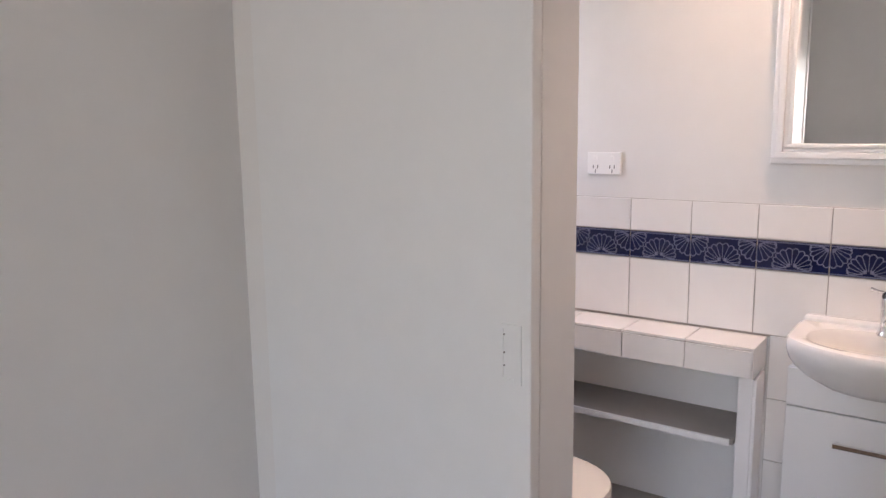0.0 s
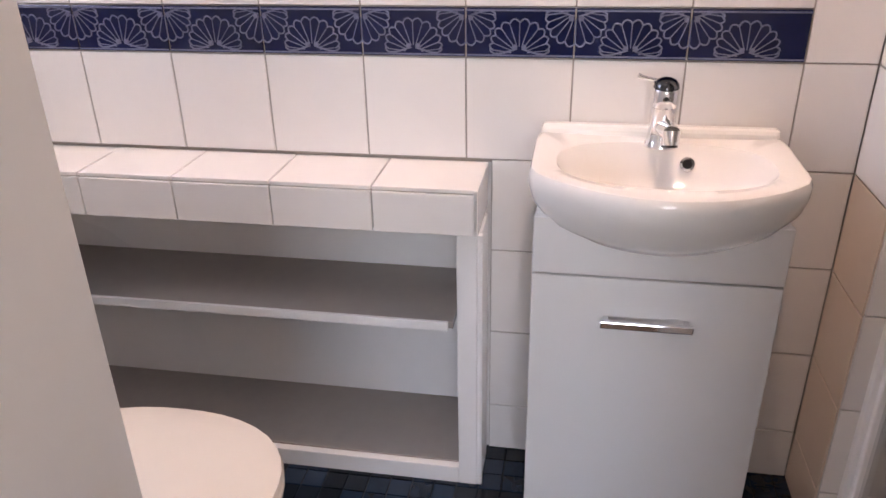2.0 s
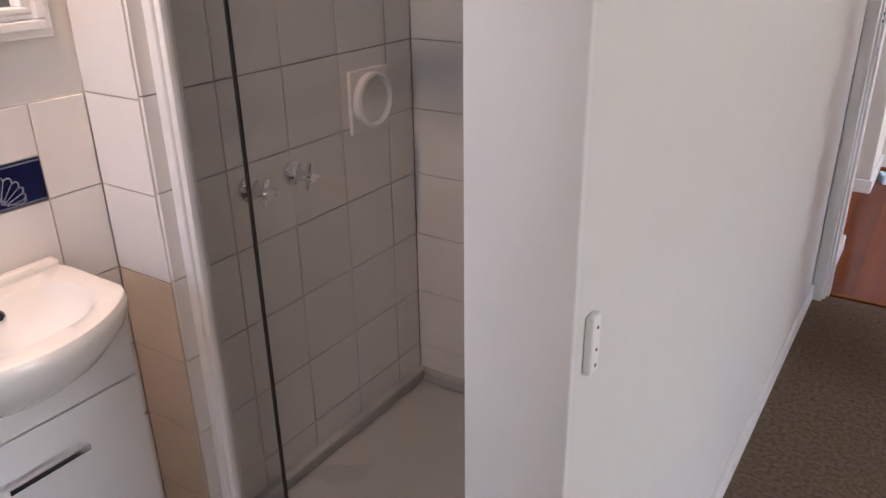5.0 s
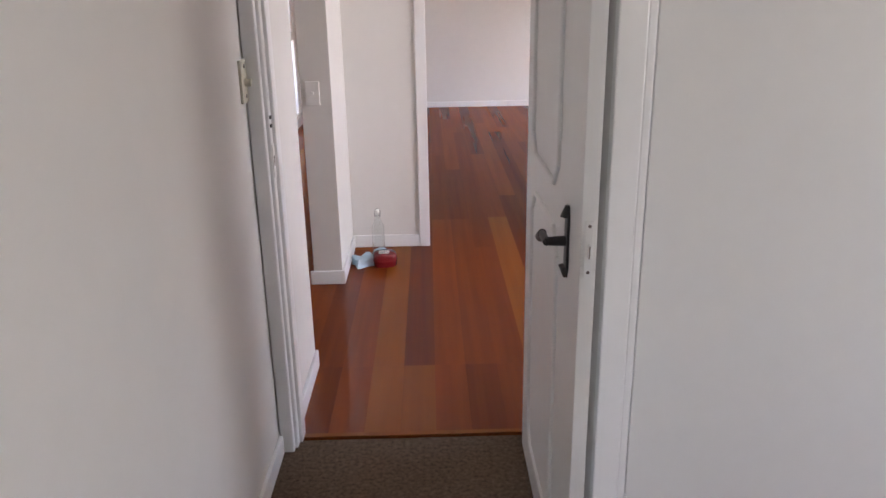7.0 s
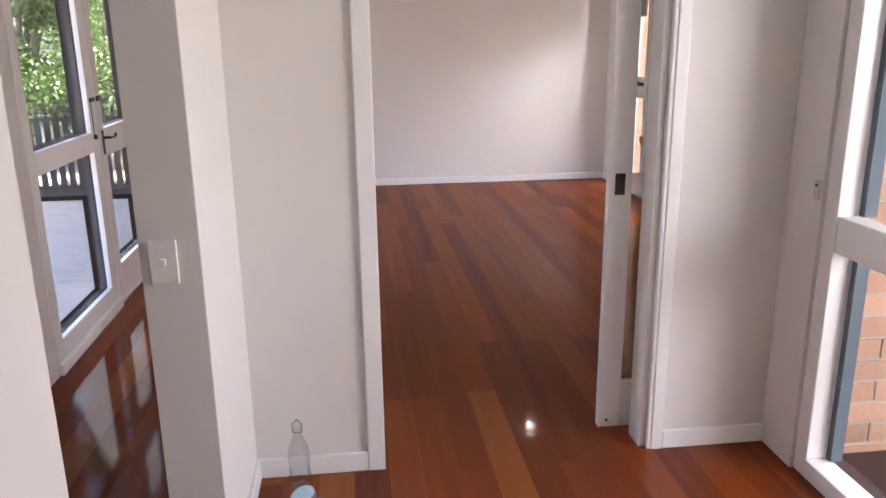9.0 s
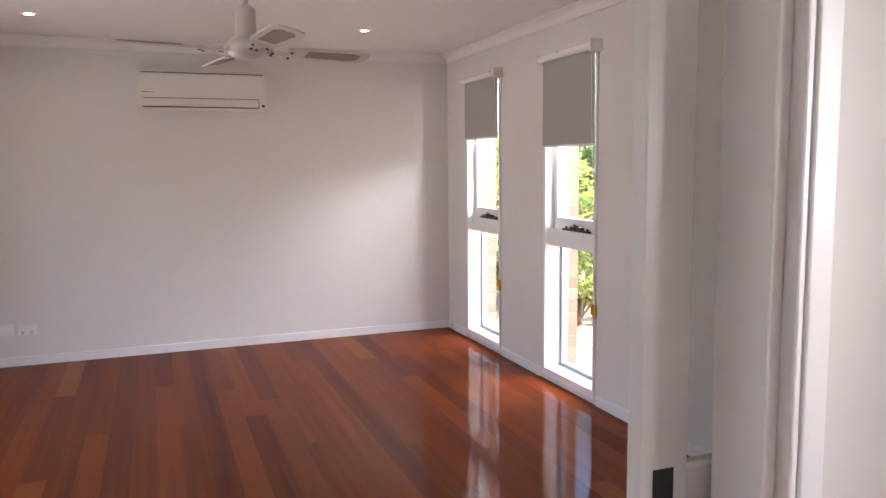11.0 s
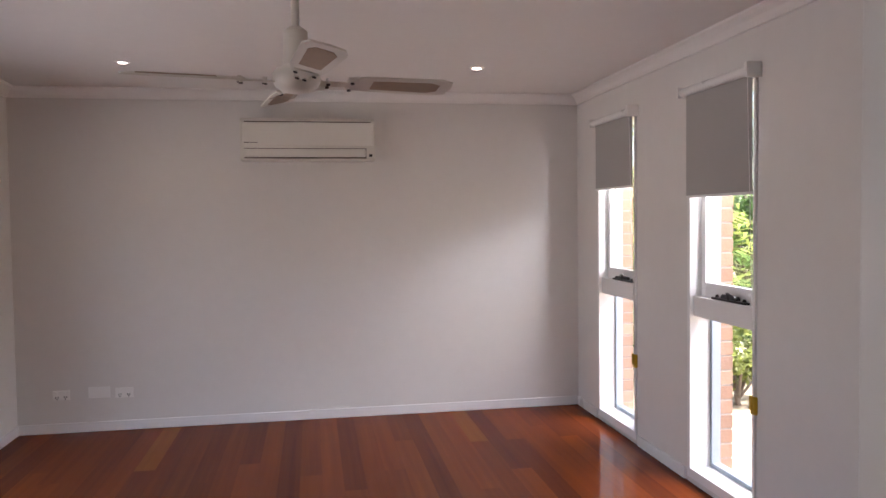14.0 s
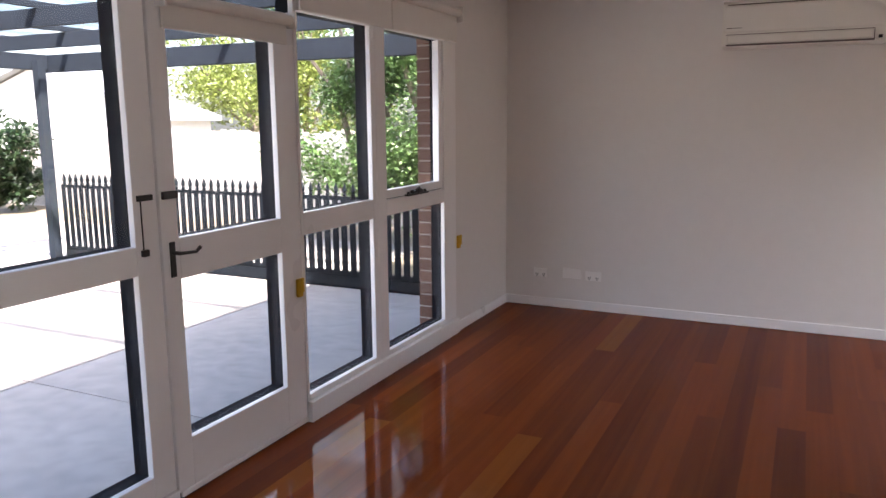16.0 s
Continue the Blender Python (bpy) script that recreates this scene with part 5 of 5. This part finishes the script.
def tree(name, x, y, trunk_h, height, spread, leaf, count, seed, label, cat="tree", size=0.11, z=-0.16):
    rnd = random.Random(seed)
    d = thing(name, (x, y, z), label, cat)
    bm = bmesh.new()
    lean = Vector((rnd.uniform(-0.2, 0.2), rnd.uniform(-0.2, 0.2), 0))
    top = Vector((x, y, z + trunk_h)) + lean
    r = 0.035 * height ** 0.8
    tube(bm, (x, y, z - 0.1), top, r, r * 0.7, 10)
    clumps = []
    for k in range(11):
        a, e = rnd.uniform(0, 6.28), rnd.uniform(0.1, 1.0)
        tip = Vector((x + math.cos(a) * spread * rnd.uniform(0.3, 0.95), y + math.sin(a) * spread * rnd.uniform(0.3, 0.95), z + trunk_h + (height - trunk_h) * e))
        start = Vector((x, y, z)) + (top - Vector((x, y, z))) * rnd.uniform(0.45, 1.0)
        mid = (start + tip) / 2 + Vector((rnd.uniform(-0.2, 0.2), rnd.uniform(-0.2, 0.2), 0.15))
        tube(bm, start, mid, r * 0.5, r * 0.3, 7)
        tube(bm, mid, tip, r * 0.3, r * 0.08, 6)
        clumps += [(tip, spread * rnd.uniform(0.25, 0.45)), (mid, spread * rnd.uniform(0.2, 0.32))]
    part("trunk", bm, BARK, d)
    verts, faces = [], []
    for k in range(count):
        c, rad = clumps[rnd.randrange(len(clumps))]
        v = Vector((rnd.gauss(0, 1), rnd.gauss(0, 1), rnd.gauss(0, 0.8))).normalized() * rad * rnd.uniform(0.2, 1.15)
        p = c + v
        p.z = max(p.z, z + 0.05)
        s = size * rnd.uniform(0.6, 1.3)
        q = Euler((rnd.uniform(-1, 1), rnd.uniform(-1, 1), rnd.uniform(0, 6.28))).to_matrix()
        base = len(verts)
        for dx, dy in ((-0.5, 0), (0, -0.28), (0.5, 0), (0, 0.28)):
            verts.append(p + q @ Vector((dx * s, dy * s, 0.06 * s if dx == 0 else 0)))
        faces.append((base, base + 1, base + 2, base + 3))
    me = bpy.data.meshes.new("crown")
    me.from_pydata(verts, [], faces)
    me.materials.append(leaf)
    tagged(hang("crown", me, d), kind="stuff")


def palm(x, y, h, seed):
    rnd = random.Random(seed)
    d = thing("palm_shrub", (x, y, -0.16), "bright green arching palm outside the window", "palm")
    bm = bmesh.new()
    tube(bm, (x, y, -0.2), (x, y, h * 0.35), 0.05, 0.04, 8)
    part("stem", bm, BARK, d)
    for k in range(16):
        a, reach, rise = rnd.uniform(0, 6.28), rnd.uniform(0.7, 1.3), rnd.uniform(0.4, 1.0)
        verts, faces = [], []
        for i in range(14):
            t = (i + 1) / 14
            px, pz = reach * t, h * 0.35 + h * 0.65 * rise * (1 - (1 - t) ** 2) - 0.9 * t * t * (1.2 - rise)
            for s in (-1, 1):
                L = 0.34 * math.sin(math.pi * min(1, t * 0.9 + 0.08))
                b0 = Vector((px, 0, pz))
                tip = b0 + Vector((0.14, s * L, -0.10 + 0.05 * rnd.random()))
                w = Vector((0.028, 0, 0))
                n0 = len(verts)
                verts += [b0 - w, b0 + w, tip]
                faces.append((n0, n0 + 1, n0 + 2))
        rot = Matrix.Translation((x, y, 0)) @ Matrix.Rotation(a, 4, "Z")
        me = bpy.data.meshes.new("frond")
        me.from_pydata([rot @ v for v in verts], [], faces)
        me.materials.append(LEAF_LIGHT if k % 3 else LEAF)
        hang("frond", me, d)


picket_fence()
paling_fence()
pergola()
garage()
tree("garden_tree", -4.9, 13.4, 0.7, 4.4, 1.35, LEAF, 24000, 3, "bushy green garden tree with grey branches", size=0.062)
tree("garden_tree", -3.8, 13.5, 0.6, 4.4, 1.8, LEAF, 26000, 5, "dense green garden tree behind the fence", size=0.062)
tree("garden_tree", -2.0, 13.9, 0.6, 4.4, 1.8, LEAF_LIGHT, 20000, 6, "dense green garden tree behind the fence", size=0.062)
tree("yellow_green_tree", -13.0, 23.5, 1.2, 6.4, 2.6, LEAF_LIGHT, 22000, 7, "yellow-green tree beyond the back fence", size=0.12)
tree("street_tree", -19.0, 28.5, 2.0, 6.5, 3.6, LEAF_LIGHT, 14000, 8, "tall pale green tree behind the garage", size=0.17)
tree("street_tree", -5.5, 20.5, 1.0, 6.4, 3.2, LEAF, 24000, 9, "tall green tree beyond the back fence", size=0.12)
tree("dark_shrub", -13.4, 14.0, 0.2, 1.9, 1.0, LEAF_DARK, 11000, 11, "dark green strappy hedge by the drive", "shrub", 0.12)
tree("garden_shrub", 3.9, 10.95, 0.1, 0.75, 0.45, LEAF_LIGHT, 3000, 16, "low leafy yellow-green shrub below the side windows", "shrub", 0.06)
tree("garden_shrub", 4.7, 12.2, 0.1, 0.9, 0.6, LEAF, 3500, 17, "low leafy shrub below the side windows", "shrub", 0.06)
palm(4.3, 11.9, 1.6, 21)
palm(4.9, 14.0, 1.9, 22)
palm(5.5, 13.0, 2.2, 23)
tree("garden_shrub", 6.6, 15.0, 0.6, 3.4, 1.8, LEAF, 8000, 13, "leafy shrub outside the side windows", "shrub", 0.10)
tree("garden_shrub", 5.2, 16.8, 0.6, 3.8, 2.0, LEAF_LIGHT, 8000, 14, "leafy yellow-green shrub beyond the side windows", "shrub", 0.10)
tree("garden_shrub", 3.7, 12.4, 0.1, 0.8, 0.6, LEAF, 1400, 15, "low leafy shrub below the side windows", "shrub", 0.09)


# ---- small pieces last: boards, tiles, bricks ----
rnd = random.Random(12)
cache = {}


def piece(name, dims, mat, bevel):
    key = (name, dims, mat.name)
    if key not in cache:
        a, b, c = (v / 2 for v in dims)
        cache[key] = to_mesh(name, boxes((-a, a, -b, b, -c, c), bevel=bevel), mat)
    return cache[key]


# hardwood strip floor
W = 0.127
row = 0
x = LL + 0.002
while x < LR - 0.02:
    w = min(W, LR - 0.004 - x)
    hall = -0.92 < x + w / 2 < 1.0
    y = 2.87 if x + w / 2 < 1.03 else HY1
    first = True
    while y < FAR - 0.03:
        if first and y < 3:
            end = 3.366 if hall else rnd.uniform(3.4, 4.6)
        else:
            end = y + rnd.choice((1.5, 2.1, 2.7, 3.3, 3.9))
        first = False
        light = rnd.random() < 0.10
        if abs(x + 0.065) < 0.03 and 3.3 < y < 3.5:
            end, light = 5.50, True
        if end > FAR - 0.5:
            end = FAR - 0.004
        ln = round(end - y, 3)
        hang("floorboard", piece("floorboard", (round(w - 0.0002, 4), round(ln - 0.0002, 4), 0.012), BOARD_LIGHT if light else BOARD, 0), sub, at=(x + w / 2, y + ln / 2, -0.006))
        y += ln
    x += W
    row += 1

# navy mosaic on the bathroom floor
mos = piece("mosaic_tile", (0.0475, 0.0475, 0.006), MOSAIC, 0.0012)
bathfloor = bpy.data.objects["floor_bathroom"]
bm = bmesh.new()
k = 0
for i in range(20):
    for j in range(46):
        mx, my = -2.165 + i * 0.05, -1.56 + j * 0.05
        if -0.70 < my < 0.06 and k < 300:
            hang("mosaic_tile", mos, bathfloor, at=(mx, my, -0.003))
            k += 1
        elif my < 0.55:
            add_box(bm, mx - 0.0237, mx + 0.0237, my - 0.0237, my + 0.0237, -0.006, 0)
tagged(part("mosaic_field", bm, MOSAIC, bathfloor), kind="stuff")

# bathroom wall tiles
vw = bpy.data.objects["wall_vanity"]


def tile_x(wall, face, y0, y1, z0, z1, mat=TILE, name="tile", t=0.008):
    return hang(name, piece(name, (t, round(y1 - y0 - 0.003, 4), round(z1 - z0 - 0.003, 4)), mat, 0.0012), wall, at=(face - t / 2, (y0 + y1) / 2, (z0 + z1) / 2))


def tile_y(wall, face, x0, x1, z0, z1, t=0.008, mat=TILE):
    return hang("tile", piece("end_tile", (round(x1 - x0 - 0.003, 4), t, round(z1 - z0 - 0.003, 4)), mat, 0.0012), wall, at=((x0 + x1) / 2, face + t / 2, (z0 + z1) / 2))


part("grout_bed", boxes((-2.189, -2.1855, -1.6, 0.546, 0.72, 1.124), (-2.189, -2.1855, -0.128, 0.546, 0.0, 0.72), (-2.18, -2.0, 0.5485, 0.552, 0.0, CEIL_Z)), GROUT, vw)
cols = [-0.178 + 0.2 * k for k in range(-7, 4)]
band_top = 1.018


def shell_mesh(up):
    """A scallop shell in line relief, fan upwards or downwards."""
    bm = bmesh.new()
    n, s = 10, 1 if up else -1

    def at(r, a):
        return (0.0006, r * math.cos(a) * 1.25, s * (r * math.sin(a) * 1.06 - 0.033))

    def rim(a):
        return 0.043 + 0.016 * max(0.0, math.sin(a)) ** 1.5

    def line(p, q, r):
        tube(bm, p, q, r, r, 5)

    for k in range(n + 1):
        a = radians(8 + 164 * k / n)
        line(at(0.012, a), at(rim(a) * 0.9, a), 0.0011)
        if k < n:
            pts = []
            for j in range(6):
                t = j / 5
                b = radians(8 + 164 * (k + t) / n)
                pts.append(at(rim(b) * (0.9 + 0.11 * math.sin(math.pi * t)), b))
            for p, q in zip(pts, pts[1:]):
                line(p, q, 0.0017)
    for d in (-1, 1):
        scroll = [(0.004, -0.024), (0.016, -0.028), (0.032, -0.033), (0.046, -0.034), (0.054, -0.029), (0.053, -0.021)]
        for p, q in zip(scroll, scroll[1:]):
            line((0.0006, d * p[0], s * p[1]), (0.0006, d * q[0], s * q[1]), 0.0019)
        tube(bm, (0, d * 0.009, s * -0.021), (0.004, d * 0.009, s * -0.021), 0.0048, n=8)
    return to_mesh("shell", bm, SHELL)


shell_up, shell_down = shell_mesh(True), shell_mesh(False)
for c in cols:
    if c < 0.42:
        b = tile_x(vw, VX, c, c + 0.2, BZ, band_top, NAVY, "band_tile")
        p = b.location
        hang("shell", shell_up, b, at=(VX + 0.0004, p.y, p.z - 0.004))
        hang("shell", shell_down, b, at=(VX + 0.0004, c + 0.001 if c > -1.5 else c + 0.05, p.z + 0.006))
        part("band_rib", boxes((VX, VX + 0.0025, c + 0.002, c + 0.198, BZ + 0.004, BZ + 0.007), (VX, VX + 0.0025, c + 0.002, c + 0.198, band_top - 0.007, band_top - 0.004)), SHELL, b)
    hi = min(c + 0.2, NY)
    tile_x(vw, VX, c, hi, band_top if c < 0.42 else BZ, 1.124)
    tile_x(vw, VX, c, hi, 0.726, BZ)
    if c >= -0.2:
        lo = max(c, -0.128)
        for z0, z1 in ((0.526, 0.726), (0.326, 0.526), (0.126, 0.326), (0.0, 0.126)):
            tile_x(vw, VX, lo, hi, z0, z1)
z = 0.0
for z1 in [0.126 + 0.2 * k for k in range(13)]:
    tile_y(vw, NY, -2.181, -2.001, z, min(z1, CEIL_Z), mat=CREAM_TILE if z1 < 0.75 else TILE)
    z = z1
sw = bpy.data.objects["wall_shower"]
for k in range(5):
    y0, y1 = max(NY, 0.527 + 0.2 * k), min(SY, 0.727 + 0.2 * k)
    for j in range(-1, 12):
        z0, z1 = max(0.0, 0.134 + 0.2 * j), 0.334 + 0.2 * j
        tile_x(sw, NX, y0, y1, z0, min(z1, CEIL_Z))
se = bpy.data.objects["wall_shower_end"]
for k in range(5):
    x0, x1 = -1.99 + 0.2 * k, min(-1.14, -1.79 + 0.2 * k)
    for j in range(-1, 12):
        z0, z1 = max(0.0, 0.134 + 0.2 * j), 0.334 + 0.2 * j
        tile_y(se, SY, x0, x1, z0, min(z1, CEIL_Z))


# brick outer walls: bricks near openings are pieces
def brick_wall(name, axis, face, lo, hi, z0, z1, depth, label, mat=BRICK):
    """axis 'x': wall in a y-z plane spanning y lo..hi; axis 'y': wall in an x-z plane spanning x lo..hi."""
    L, H, J = 0.23, 0.076, 0.010
    if axis == "x":
        w = structure(name, boxes((face + 0.006, face + depth - 0.006, lo + 0.005, hi - 0.005, z0, z1)), MORTAR, label, "brick wall")
    else:
        w = structure(name, boxes((lo + 0.005, hi - 0.005, face + 0.006, face + depth - 0.006, z0, z1)), MORTAR, label, "brick wall")
    z, row = z0 + J, 0
    while z + H <= z1 + 0.02:
        a = lo
        first = True
        while a < hi - 0.03:
            ln = 0.11 if (first and row % 2) else L
            b = min(a + ln, hi)
            n = round(b - a, 4)
            if axis == "x":
                hang("brick", piece("brick_x", (depth, n, H), mat, 0.003), w, at=(face + depth / 2, (a + b) / 2, z + H / 2))
            else:
                hang("brick", piece("brick_y", (n, depth, H), BRICK, 0.003), w, at=((a + b) / 2, face + depth / 2, z + H / 2))
            a = b + J
            first = False
        z += H + J
        row += 1


brick_wall("wall_brick_pier", "x", 2.452, 8.835, 9.535, -0.15, 2.4, 0.11, "tan brick outer pier between the windows")
brick_wall("wall_brick_corner", "x", 2.452, 10.225, 10.93, -0.15, 2.4, 0.11, "tan brick outer corner beside the window")
brick_wall("wall_brick_porch", "y", 4.80, 1.14, 2.44, -0.15, 2.5, 0.11, "tan brick porch wall outside the entry glass")
# the patio end takes the darkened brick, its shade being coloured in
brick_wall("wall_brick_patio", "x", -2.205, 9.56, 10.9, -0.15, 2.3, 0.10, "brown brick end beside the patio window, shade put into its colour", BRICK_SHADE)
structure("wall_outer_east", boxes((2.405, 2.56, 5.04, 8.15, -0.2, 2.6), (2.405, 2.56, 8.15, 10.95, 2.41, 2.75), (2.405, 2.56, 8.15, 10.95, -0.2, -0.16)), BRICK, "tan brick outer wall", "brick wall")
structure("wall_outer_north", boxes((-2.2, 2.56, 10.84, 10.95, -0.2, 2.75)), BRICK, "tan brick outer wall", "brick wall")
